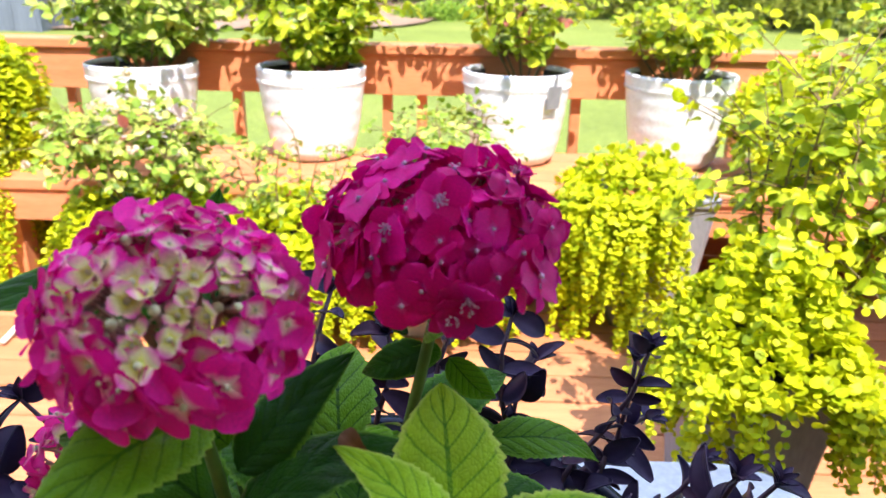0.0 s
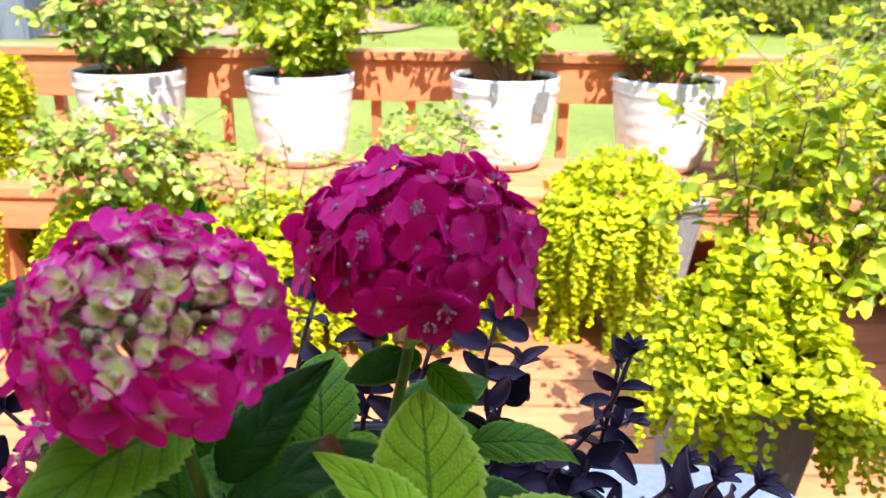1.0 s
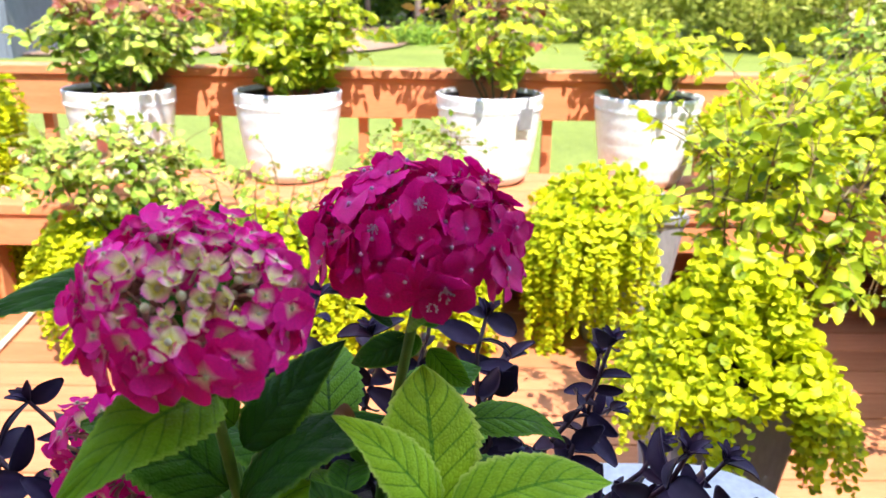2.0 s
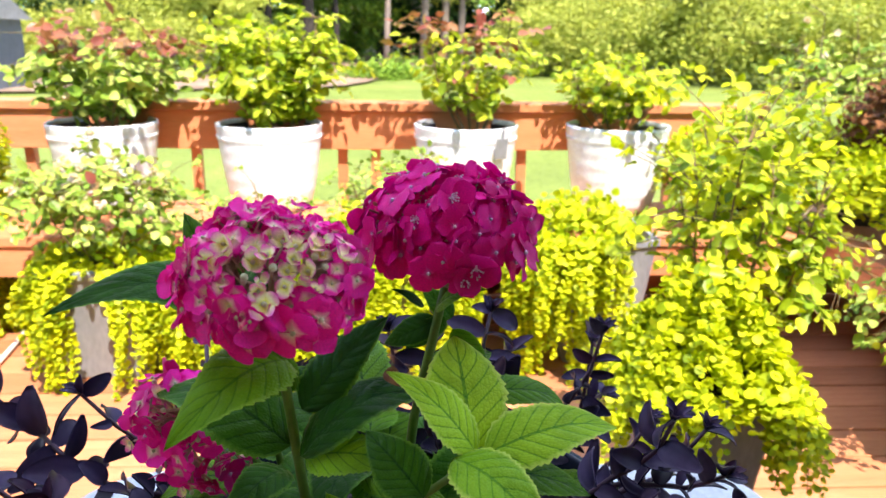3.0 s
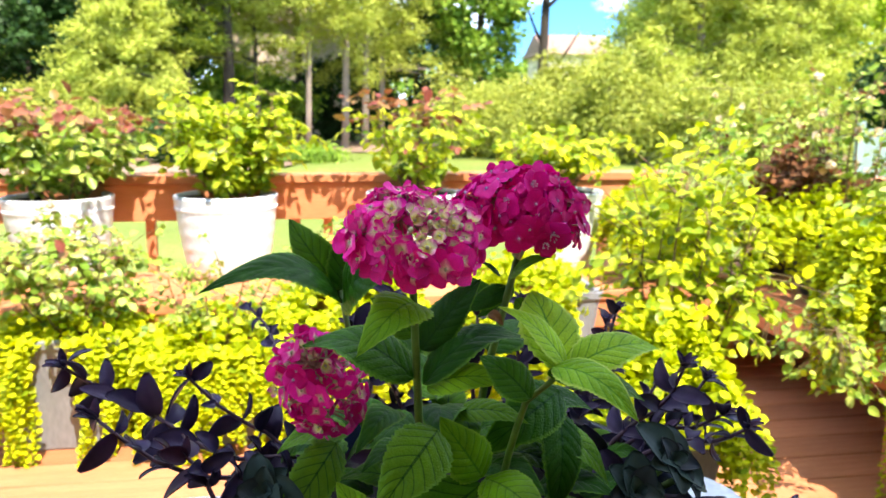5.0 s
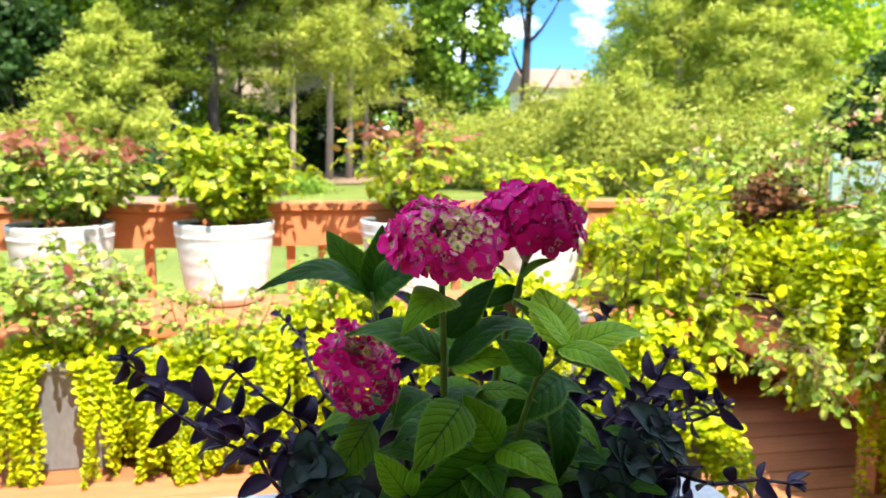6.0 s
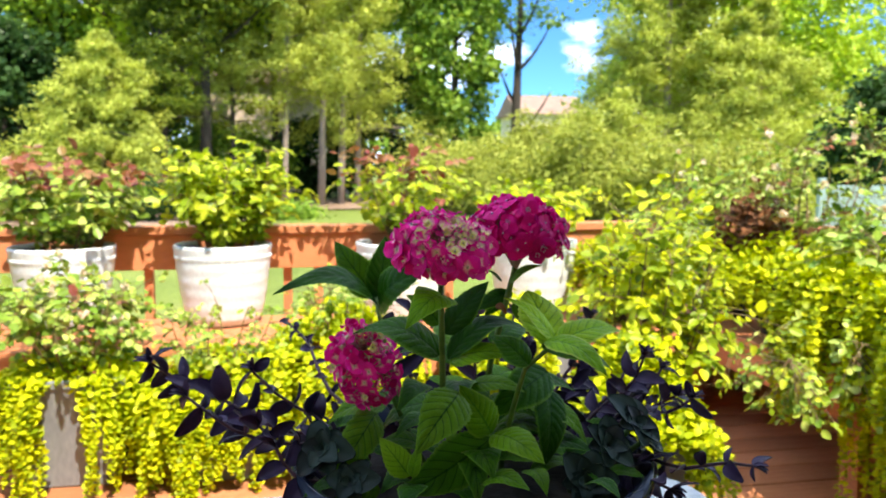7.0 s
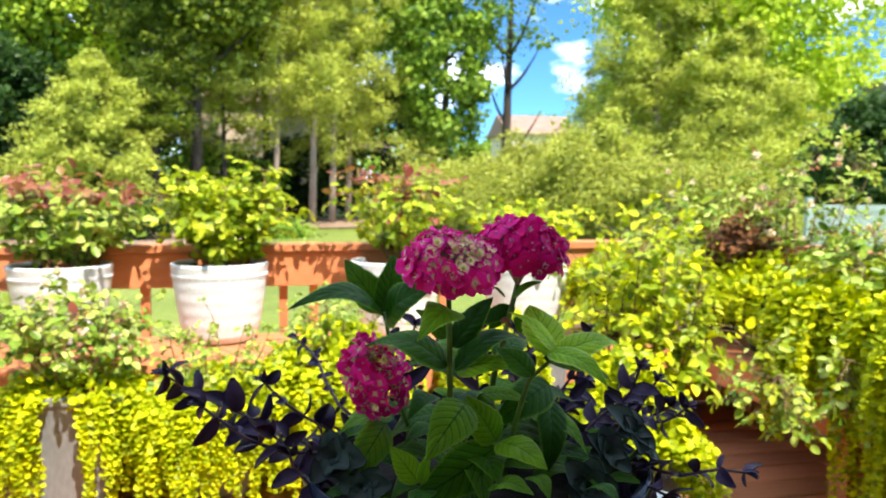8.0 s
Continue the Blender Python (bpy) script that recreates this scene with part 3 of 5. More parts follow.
def clump_leaves(centres, radii, per, size, flat=0.7, droop=0.0):
    """Leaves scattered round clump centres: feet, ways, normals, sizes."""
    c = np.repeat(np.asarray(centres), per, axis=0)
    r = np.repeat(np.asarray(radii), per)
    off = rng.normal(size=(len(c), 3)) * 0.5
    off[:, 2] *= flat
    pos = c + off * r[:, None]
    way = unit(len(c)) + off * 0.8
    way[:, 2] = way[:, 2] * 0.6 - droop
    nrm = unit(len(c)) * 0.8 + off * 1.2 + np.array([0.05, -0.3, 0.45])
    return pos, way, nrm, size * rng.uniform(0.6, 1.35, len(c))


def build_broad_tree(label, x, y, h, spread, bottom, mat, bark, leaf=0.32, clumps=110, per=60, trunk=0.28, lean=0.0, thin=1.0):
    t = thing("tree", label, "tree", pose(x, y, GROUND_Z))
    top = Vector((lean, 0, h * 0.82))
    tp = bend((0, 0, -0.2), top, 0.0, 8, 0.15 * math.sin(x))
    hang("trunk", mesh_of("trunk", *tube(tp, [trunk * (1 - 0.8 * i / 8) for i in range(9)], 10), bark, True), t)
    cents, rads = [], []
    for k in range(9):
        u = 0.35 + 0.6 * k / 8
        p = Vector(tp[min(8, int(u * 8))])
        a = 2.4 * k + x
        reach = spread * (0.95 - 0.45 * abs(u - 0.55))
        e = p + Vector((math.cos(a) * reach * 0.75, math.sin(a) * reach * 0.75, h * 0.14))
        hang("limb", mesh_of("limb", *tube(bend(p, e, -0.1 * reach, 5), [trunk * 0.35 * (1 - 0.75 * i / 5) for i in range(6)], 6), bark, True), t)
    for k in range(clumps):
        d = unit(1)[0]
        s = rng.uniform(0.45, 1.0) ** 0.6
        hh = bottom + (h - bottom) * (0.5 + 0.5 * d[2] * s)
        w = 1.0 - 0.55 * max(0, (hh - h * 0.65) / (h * 0.35))
        cents.append((lean * hh / h + d[0] * spread * s * w, d[1] * spread * s * w, hh))
        rads.append(rng.uniform(0.35, 0.75) * spread * 0.42)
    pos, way, nrm, size = clump_leaves(cents, rads, int(per * 1.9 * thin), leaf * 0.85)
    tagged(hang("crown", leaf_mesh("crown", pos, way, nrm, size, LOBED_LEAF, mat), t), kind="stuff")
    return t


def build_cedar(label, x, y, h, spread, bottom, mat, bark, whorls=16, arms=9, per=46, leaf=0.42, trunk=0.2, lean=0.0):
    t = thing("cedar_tree", label, "tree", pose(x, y, GROUND_Z))
    tp = bend((0, 0, -0.2), (lean, 0, h * 0.97), 0.0, 8, 0.12 * math.sin(2 * x))
    hang("trunk", mesh_of("trunk", *tube(tp, [trunk * (1 - 0.85 * i / 8) for i in range(9)], 10), bark, True), t)
    cents, rads, limbs = [], [], []
    for i in range(whorls):
        u = i / (whorls - 1)
        z = bottom + (h - bottom) * u
        reach = spread * ((1 - u) ** 0.75 * 0.95 + 0.07) * (0.75 + 0.5 * rng.random())
        for k in range(max(4, int(arms * 0.8 * (1 - 0.4 * u)))):
            a = 2 * math.pi * rng.random()
            rr = reach * rng.uniform(0.55, 1.1)
            p = Vector((lean * z / h, 0, z))
            e = p + Vector((math.cos(a) * rr, math.sin(a) * rr, rr * rng.uniform(-0.15, 0.55)))
            if k < 3:
                limbs.append(tube(bend(p, e, 0.06 * rr, 4), [0.05, 0.04, 0.03, 0.02, 0.01], 5)) if len(limbs) < 40 else None
            for s in (0.35, 0.55, 0.75, 0.92, 1.06):
                q = p + (e - p) * s
                cents.append(tuple(q + Vector(rng.normal(size=3) * 0.12 * rr)))
                rads.append((0.11 * rr * (1.25 - 0.4 * s) + 0.14) * rng.uniform(0.7, 1.3))
    for lv, lf in limbs:
        hang("limb", mesh_of("limb", lv, lf, bark, True), t)
    pos, way, nrm, size = clump_leaves(cents, rads, int(per * 1.7), leaf * 0.50, 0.75, 0.0)
    tagged(hang("crown", leaf_mesh("crown", pos, way, nrm, size, NEEDLE_SPRAY, mat), t), kind="stuff")
    return t


# cedars with bare lower trunks in the middle of the view
for cx, cy, ch, cs, cb, tr in ((-1.0, 40, 19, 3.0, 6.8, 0.17), (0.9, 41, 21, 3.6, 5.9, 0.22), (2.0, 42, 21, 3.5, 4.9, 0.21), (2.95, 43, 22, 4.4, 4.2, 0.19)):
    build_cedar("olive-green cedar with a bare pale lower trunk", cx, cy, ch, cs, cb, L_CEDAR, M_BARK, 15, 9, 56, 0.4, tr, 0.5)
build_cedar("broad olive cedar with low drooping boughs", -8.0, 33, 7.2, 2.7, 1.3, L_CEDAR, M_BARK_DARK, 15, 11, 60, 0.40, 0.2)
build_cedar("old cedar with a dark trunk and light olive boughs", -6.2, 36, 12, 2.6, 4.2, L_OLIVE_SHADE, M_BARK_DARK, 14, 8, 50, 0.40, 0.22)
build_cedar("slender cedar with ragged boughs before the beige house", -3.4, 39.5, 14, 2.2, 4.3, L_CEDAR, M_BARK_DARK, 12, 7, 46, 0.40, 0.15)
build_cedar("wide olive cedar reaching down to the shrubs", 17.6, 35, 18, 5.0, 1.2, L_CEDAR, M_BARK, 19, 12, 66, 0.45, 0.25)
build_cedar("feathery olive cedar beside the maple", 20.6, 32, 9.5, 4.0, 0.8, L_CEDAR, M_BARK, 17, 11, 60, 0.42, 0.2)
build_cedar("low olive juniper over the hedge", 13.4, 31, 5.2, 2.6, 0.4, L_CEDAR, M_BARK, 11, 9, 50, 0.36, 0.14)
build_broad_tree("tall tree with a thick dark trunk and high green crown", -4.7, 38, 19, 4.6, 7.6, L_OLIVE_SHADE, M_BARK_DARK, 0.34, 120, 70, 0.33)
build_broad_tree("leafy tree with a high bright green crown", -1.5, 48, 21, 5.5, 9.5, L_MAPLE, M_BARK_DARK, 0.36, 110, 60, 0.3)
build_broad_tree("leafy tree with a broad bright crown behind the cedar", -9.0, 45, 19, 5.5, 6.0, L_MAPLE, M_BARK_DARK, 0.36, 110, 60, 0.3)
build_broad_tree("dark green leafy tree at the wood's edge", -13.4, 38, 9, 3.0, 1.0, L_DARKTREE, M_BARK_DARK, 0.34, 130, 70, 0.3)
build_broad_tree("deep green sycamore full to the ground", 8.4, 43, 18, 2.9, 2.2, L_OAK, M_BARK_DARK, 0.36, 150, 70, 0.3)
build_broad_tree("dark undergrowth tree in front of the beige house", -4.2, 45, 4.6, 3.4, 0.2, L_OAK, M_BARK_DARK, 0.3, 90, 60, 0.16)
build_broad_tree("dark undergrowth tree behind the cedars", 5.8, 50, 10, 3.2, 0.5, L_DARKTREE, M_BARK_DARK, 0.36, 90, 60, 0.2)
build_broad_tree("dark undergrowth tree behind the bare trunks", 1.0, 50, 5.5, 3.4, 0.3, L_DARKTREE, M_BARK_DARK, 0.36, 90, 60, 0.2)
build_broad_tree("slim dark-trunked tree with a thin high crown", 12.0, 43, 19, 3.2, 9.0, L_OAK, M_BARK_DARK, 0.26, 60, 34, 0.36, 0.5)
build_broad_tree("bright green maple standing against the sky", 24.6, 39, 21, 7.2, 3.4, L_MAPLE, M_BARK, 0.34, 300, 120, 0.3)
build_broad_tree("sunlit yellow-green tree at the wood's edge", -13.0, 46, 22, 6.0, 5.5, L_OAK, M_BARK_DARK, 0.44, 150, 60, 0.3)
# the dark leaf colour carries the shade in the gaps here
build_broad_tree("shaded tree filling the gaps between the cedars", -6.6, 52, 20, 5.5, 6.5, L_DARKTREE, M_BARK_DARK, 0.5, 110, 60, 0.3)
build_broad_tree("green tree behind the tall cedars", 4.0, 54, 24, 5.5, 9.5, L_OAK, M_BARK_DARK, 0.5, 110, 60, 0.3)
build_broad_tree("dark green tree behind the pale fence", 17.0, 20, 4.9, 1.5, 0.3, L_DARKTREE, M_BARK_DARK, 0.22, 90, 70, 0.15)
build_broad_tree("dark green tree near the grey-roofed house", 20.0, 21, 5.2, 2.0, 0.3, L_DARKTREE, M_BARK_DARK, 0.22, 90, 70, 0.15)
for tx, ty, th in ((-14, 58, 13), (-19, 52, 18), (28, 90, 11), (33, 95, 10), (31, 70, 13), (38, 60, 14), (-26, 50, 16), (-34, 44, 15)):
    build_broad_tree("green woodland tree in the distance", tx, ty, th, 5.5, 1.0, L_OAK if tx > 0 else L_DARKTREE, M_BARK_DARK, 0.5, 80, 46, 0.25)


def build_woods():
    """The closed wood far behind, past counting."""
    n = 900
    x = rng.uniform(-150, 150, n)
    y = 120 + rng.uniform(-12, 40, n) - 0.002 * x ** 2
    z = GROUND_Z + rng.uniform(0.5, 11.0, n) + 2.5 * np.sin(x * 0.12)
    pos, way, nrm, size = clump_leaves(np.stack([x, y, z], 1), np.full(n, 4.0), 26, 1.1)
    ob = hang("far_woods", leaf_mesh("far_woods", pos, way, nrm, size, LOBED_LEAF, L_OAK))
    tagged(ob, "far green woods closing the view", "woods", kind="stuff")
    n = 700
    x = rng.uniform(-75, 7, n)
    y = 68 + rng.uniform(-4, 10, n)
    z = GROUND_Z + rng.uniform(0.5, 24.0, n)
    pos, way, nrm, size = clump_leaves(np.stack([x, y, z], 1), np.full(n, 2.4), 60, 0.55)
    ob = hang("far_woods", leaf_mesh("far_woods", pos, way, nrm, size, LOBED_LEAF, L_OAK))
    tagged(ob, "tall green woods behind the row of cedars", "woods", kind="stuff")


build_woods()


def build_shrub(label, x, y, h, r, mat, clumps=40, per=60, leaf=0.16, z=GROUND_Z, outline=None):
    s = thing("shrub", label, "shrub", pose(x, y, z))
    stems = [tube(bend((0, 0, -0.05), (r * 0.6 * math.cos(a), r * 0.6 * math.sin(a), h * 0.7), 0.1, 4), [0.05, 0.04, 0.03, 0.02, 0.01], 5) for a in (0.3, 1.7, 2.9, 4.1, 5.3)]
    for sv, sf in stems:
        hang("stem", mesh_of("stem", sv, sf, M_BARK_DARK, True), s)
    d = unit(clumps)
    s0 = rng.uniform(0.4, 1, clumps)[:, None]
    c = d * s0 * np.array([r, r, h * 0.5]) + np.array([0, 0, h * 0.52])
    pos, way, nrm, size = clump_leaves(c, rng.uniform(0.22, 0.44, clumps) * r, per, leaf)
    tagged(hang("crown", leaf_mesh("crown", pos, way, nrm, size, outline or OVAL_LEAF, mat), s), kind="stuff")
    return s


for sx, sy, sh, sr in ((6.2, 33, 3.0, 2.4), (9.0, 31, 3.0, 2.3), (11.2, 29, 4.2, 2.2), (14.0, 27, 3.2, 2.4), (16.0, 25.5, 3.0, 2.2), (8.0, 36, 3.4, 2.4), (10.4, 36, 4.7, 2.0), (12.1, 35, 4.5, 2.0), (14.6, 36, 5.2, 2.4)):
    build_shrub("light green wild shrub at the end of the lawn", sx, sy, sh, sr, L_SHRUB, 60, 170, 0.21, outline=NEEDLE_SPRAY)
build_shrub("low dark green shrub at the edge of the lawn", -5.7, 29.5, 1.7, 1.5, L_DARKTREE, 50, 70, 0.14)
# flat leaf bed stands in for a shadow-like dark spot on the grass
build_shrub("flat leafy patch added for the dark shadow-like spot at the edge of the lawn", -1.0, 31.0, 0.40, 1.6, L_OAK, 60, 60, 0.14)
for sx, sy, sh, sr in ((-9.0, 30, 2.2, 1.9), (-12.0, 30, 2.6, 2.4), (-15.5, 29, 2.8, 2.6)):
    build_shrub("light green shrub under the cedar boughs", sx, sy, sh, sr, L_SHRUB, 56, 130, 0.20, outline=NEEDLE_SPRAY)


# ---------------------------------------------------------------- pots and planters on the deck
POT_RISE = 1.12


def white_pot(x, y, rz, label):
    p = thing("flower_pot", label, "pot", pose(x, y, 0.431, 0, 0, rz), "white pots on the bench")
    prof = [(0.02, 0.0), (0.110, 0.0), (0.128, 0.004), (0.142, 0.014)]
    for i in range(1, 25):
        u = i / 25
        r = 0.144 + 0.057 * u ** 0.55 + 0.0009 * math.sin(u * 2 * math.pi * 5.5)
        prof.append((r, 0.016 + 0.266 * u))
    prof += [(0.2025, 0.288), (0.2045, 0.296), (0.2040, 0.304), (0.200, 0.307), (0.195, 0.303), (0.192, 0.290)]
    prof = [(r, z * POT_RISE) for r, z in prof]
    v, f = lathe(prof, 64)
    hang("body", mesh_of("body", v, f[:-2] + f[-1:], M_POT, True), p)
    # impressed band of small ribs under the rim
    ribs = []
    for k in range(90):
        a = 2 * math.pi * k / 90
        c, s = math.cos(a), math.sin(a)
        ribs.append(tube([(0.1992 * c, 0.1992 * s, 0.254 * POT_RISE), (0.2006 * c, 0.2006 * s, 0.268 * POT_RISE)], 0.0024, 5))
    hang("ribbed_band", mesh_of("ribbed_band", *joined(ribs), M_POT, True), p)
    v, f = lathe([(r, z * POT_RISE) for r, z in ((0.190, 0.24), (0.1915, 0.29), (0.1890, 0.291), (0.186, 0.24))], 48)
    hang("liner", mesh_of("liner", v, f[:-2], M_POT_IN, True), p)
    sv, sf = lathe([(r, z * POT_RISE) for r, z in ((0.188, 0.245), (0.12, 0.252), (0.05, 0.256), (0.01, 0.257))], 32, lambda a, i: 1 + 0.02 * math.sin(5 * a + i))
    hang("soil", mesh_of("soil", sv, sf[:-1], M_SOIL, True), p)
    return p


for px, rz in ((-1.166, 10), (-0.526, 40), (0.244, 95), (0.852, 150)):
    white_pot(px, 2.97, rz, "round white ribbed glazed pot filled with dark soil")


def grey_planter(x, y, h, w, rz, label, z=0.0):
    """A square planter that widens upwards, with a turned-out rim and soil."""
    p = thing("planter", label, "planter", pose(x, y, z, 0, 0, rz), "grey square planters")
    a, b = w / 2 * 0.72, w / 2

    def ring(r, zz):
        c = 0.12 * r
        return [(r - c, -r, zz), (r, -r + c, zz), (r, r - c, zz), (r - c, r, zz), (-r + c, r, zz), (-r, r - c, zz), (-r, -r + c, zz), (-r + c, -r, zz)]
    rings = [ring(a * 0.95, 0), ring(a, 0.008), ring(a + (b - a) * 0.5, h * 0.5), ring(b, h - 0.03), ring(b + 0.008, h - 0.026), ring(b + 0.009, h - 0.003), ring(b + 0.004, h), ring(b - 0.014, h - 0.001), ring(b - 0.018, h - 0.08)]
    verts = [q for r in rings for q in r]
    faces = [tuple(reversed(range(8)))]
    for i in range(len(rings) - 1):
        for k in range(8):
            faces.append((i * 8 + k, i * 8 + (k + 1) % 8, (i + 1) * 8 + (k + 1) % 8, (i + 1) * 8 + k))
    hang("body", mesh_of("body", verts, faces, M_GREY), p)
    hang("soil", mesh_of("soil", ring(b - 0.017, h - 0.05), [tuple(range(8))], M_SOIL), p)
    return p


def round_pot(x, y, z, r, h, mat, label, group="nursery pots on the bench"):
    p = thing("flower_pot", label, "pot", pose(x, y, z), group)
    v, f = lathe([(0.01, 0), (r * 0.76, 0), (r * 0.78, 0.006), (r * 0.96, h - 0.03), (r * 1.03, h - 0.028), (r * 1.04, h - 0.002), (r * 0.99, h), (r * 0.93, h - 0.05)], 36)
    hang("body", mesh_of("body", v, f[:-2] + f[-1:], mat, True), p)
    sv, sf = lathe([(r * 0.935, h - 0.045), (r * 0.4, h - 0.036), (0.005, h - 0.034)], 24)
    hang("soil", mesh_of("soil", sv, sf[:-1], M_SOIL), p)
    return p


def jenny(label, x, y, z, rx, ry, strands, length, side=None, mound=700, mound_h=0.06, leaf=0.0255, rise=0.02, gaps=(), group="golden creeping jenny"):
    """Creeping jenny: a leafy mound and strings of paired round leaves that hang over the rim of a pot."""
    t = thing("creeping_jenny", label, "trailing plant", pose(x, y, z), group)
    pos, way, nrm, size, stems = [], [], [], [], []
    for k in range(strands):
        a = rng.uniform(0, 2 * math.pi) if side is None else rng.normal(side[0], side[1])
        if any(g0 < a % (2 * math.pi) < g1 for g0, g1 in gaps):
            continue
        c, s = math.cos(a), math.sin(a)
        out = np.array([c, s, 0.0])
        e = 1.0 / (abs(c / rx) ** 4 + abs(s / ry) ** 4) ** 0.25
        start = out * e * rng.uniform(0.70, 1.0)
        lock = 0.78 + 0.42 * noise.noise(Vector((2.6 * c + x * 9, 2.6 * s, y * 5)))
        L = length * min(1.1, max(0.2, lock * rng.uniform(0.65, 1.3)))
        reach = rng.uniform(0.025, 0.10) * (0.7 + 0.6 * lock)
        n = max(4, int(L / 0.0135))
        wob = rng.uniform(0, 6.28)
        pts = []
        for i in range(n):
            d = i / n * L
            o = reach * (1 - math.exp(-d / 0.05))
            q = start + out * o + np.array([0.012 * math.sin(d * 14 + wob), 0.012 * math.cos(d * 12 + wob), rise * math.exp(-((d - 0.03) / 0.03) ** 2) - max(0.0, d - 0.035)])
            pts.append(q)
            tw = wob + i * 1.57
            sd = np.array([math.cos(tw), math.sin(tw), 0.05])
            for sg in (1, -1):
                pos.append(q)
                way.append(sd * sg + out * 0.6 + np.array([0, 0, rng.uniform(-0.35, 0.15)]))
                nrm.append(out * 0.8 + np.array([0, 0, 0.75]) + rng.normal(size=3) * 0.40)
                size.append(leaf * rng.uniform(0.65, 1.2) * (1 - 0.35 * i / n))
        if k % 3 == 0:
            stems.append(tube(pts[::4] + [pts[-1]], 0.0011, 3))
    m = mound
    a = rng.uniform(0, 2 * math.pi, m)
    r = np.sqrt(rng.uniform(0, 1, m))
    e = 1.0 / (np.abs(np.cos(a) / rx) ** 4 + np.abs(np.sin(a) / ry) ** 4) ** 0.25
    mp = np.stack([np.cos(a) * r * e * 1.15, np.sin(a) * r * e * 1.15, mound_h * (1 - r ** 2) * (0.75 + 0.5 * np.sin(7 * a + 3 * x)) + rng.normal(size=m) * 0.018 + 0.005], 1)
    pos += list(mp)
    way += list(unit(m) + np.array([0, 0, 0.2]))
    nrm += list(unit(m) * 0.6 + np.array([0, 0, 1.0]))
    size += list(leaf * rng.uniform(0.7, 1.25, m))
    tagged(hang("foliage", leaf_mesh("foliage", pos, way, nrm, size, ROUND_LEAF, L_JENNY), t), kind="stuff")
    if stems:
        tagged(hang("runner", mesh_of("runner", *joined(stems), M_STALK), t), kind="stuff")
    return t


def rose(label, x, y, z, h, r, mat, canes=9, sprays=120, leaf=0.034, tip_mat=None, tip_from=2.0, blooms=0, low=0.25, lean=(0, 0), bloom_r=0.013, mix=0.0, clumps=16, loose=0.3, group="potted roses"):
    """A rose bush: arching canes, twigs to clumps of leaf sprays, red young tips and small blooms."""
    t = thing("rose_bush", label, "rose", pose(x, y, z), group)
    paths = []
    for k in range(canes):
        a = 2.4 * k + x * 5
        rr = r * rng.uniform(0.4, 0.85)
        e = Vector((rr * math.cos(a) + lean[0], rr * math.sin(a) + lean[1], h * rng.uniform(0.6, 0.95)))
        pts = bend((0.02 * math.cos(a), 0.02 * math.sin(a), -0.01), e, 0.0, 7, 0.08 * r)
        pts = [p + Vector((math.cos(a), math.sin(a), 0)) * 0.10 * r * math.sin(math.pi * i / 7) for i, p in enumerate(pts)]
        paths.append((pts, [tube(pts, [0.0052 - 0.0005 * i for i in range(8)], 5)]))
    allp = np.array([p for pts, _ in paths for p in pts[2:]])
    d = unit(clumps)
    s = rng.uniform(0.35, 1.0, clumps)[:, None] ** 0.6
    zc, zr = h * (1 + low) / 2, h * (1 - low) / 2
    cl = d * s * np.array([r * 0.9, r * 0.9, zr]) + np.array([lean[0], lean[1], zc])
    pos, way, nrm, size, mi, tips = [], [], [], [], [], []
    for k in range(sprays):
        c = cl[int(rng.integers(clumps))]
        tip = c + rng.normal(size=3) * loose * np.array([r, r, zr])
        if tip[2] < low * h:
            tip[2] = low * h + abs(rng.normal()) * 0.02
        wide = min(1.0, 0.42 + 1.7 * max(0.0, tip[2] - low * h) / h)
        tip[:2] = np.array(lean) + (tip[:2] - np.array(lean)) * wide
        near = int(np.argmin(((allp - tip) ** 2).sum(1)))
        foot = allp[near]
        ax = tip - foot
        ln = max(1e-6, np.linalg.norm(ax))
        ax = ax / ln + rng.normal(size=3) * 0.35
        ax /= np.linalg.norm(ax)
        paths[near // 6][1].append(tube([Vector(foot), Vector((foot + tip) / 2 + np.array([0, 0, 0.008])), Vector(tip)], [0.0016, 0.0013, 0.0008], 4))
        tips.append(tip)
        side = np.cross(ax, [0, 0, 1.0])
        side /= max(1e-6, np.linalg.norm(side))
        red = 1 if tip_mat and (rng.random() < mix or tip[2] > tip_from * h * rng.uniform(0.9, 1.12)) else 0
        L = leaf * rng.uniform(0.75, 1.25)
        up = np.array([0, -0.3, 0.9]) + 0.9 * (tip - np.array([lean[0], lean[1], zc])) / max(r, 0.1) + rng.normal(size=3) * 0.4
        for u, sg in ((0, 0), (-0.8, 1), (-0.8, -1), (-1.7, 1), (-1.7, -1)):
            pos.append(tip + ax * u * L * 0.7 + rng.normal(size=3) * 0.003)
            way.append(ax * (1.0 if sg == 0 else 0.35) + side * sg + rng.normal(size=3) * 0.35 + np.array([0, 0, -0.25]))
            nrm.append(up + rng.normal(size=3) * 0.35)
            size.append(L * (1.0 if sg == 0 else rng.uniform(0.75, 1.0)))
            mi.append(red)
    for pts, tubes in paths:
        hang("cane", mesh_of("cane", *joined(tubes), M_ROSECANE), t)
    tagged(hang("foliage", leaf_mesh("foliage", pos, way, nrm, size, ROSE_LEAF, mat, mi, [mat, tip_mat or mat]), t), kind="stuff")
    for k in range(blooms):
        b = tips[int(rng.integers(len(tips)))]
        n = 16
        dd = unit(n)
        me = leaf_mesh("bloom", b[None, :] + dd * 0.003 + np.array([0, -0.01, 0.015]), dd, unit(n), np.full(n, bloom_r) * rng.uniform(0.8, 1.3), ROUND_LEAF, L_PALE)
        hang("bloom", me, t, "pale pink small rose bloom")
    return t


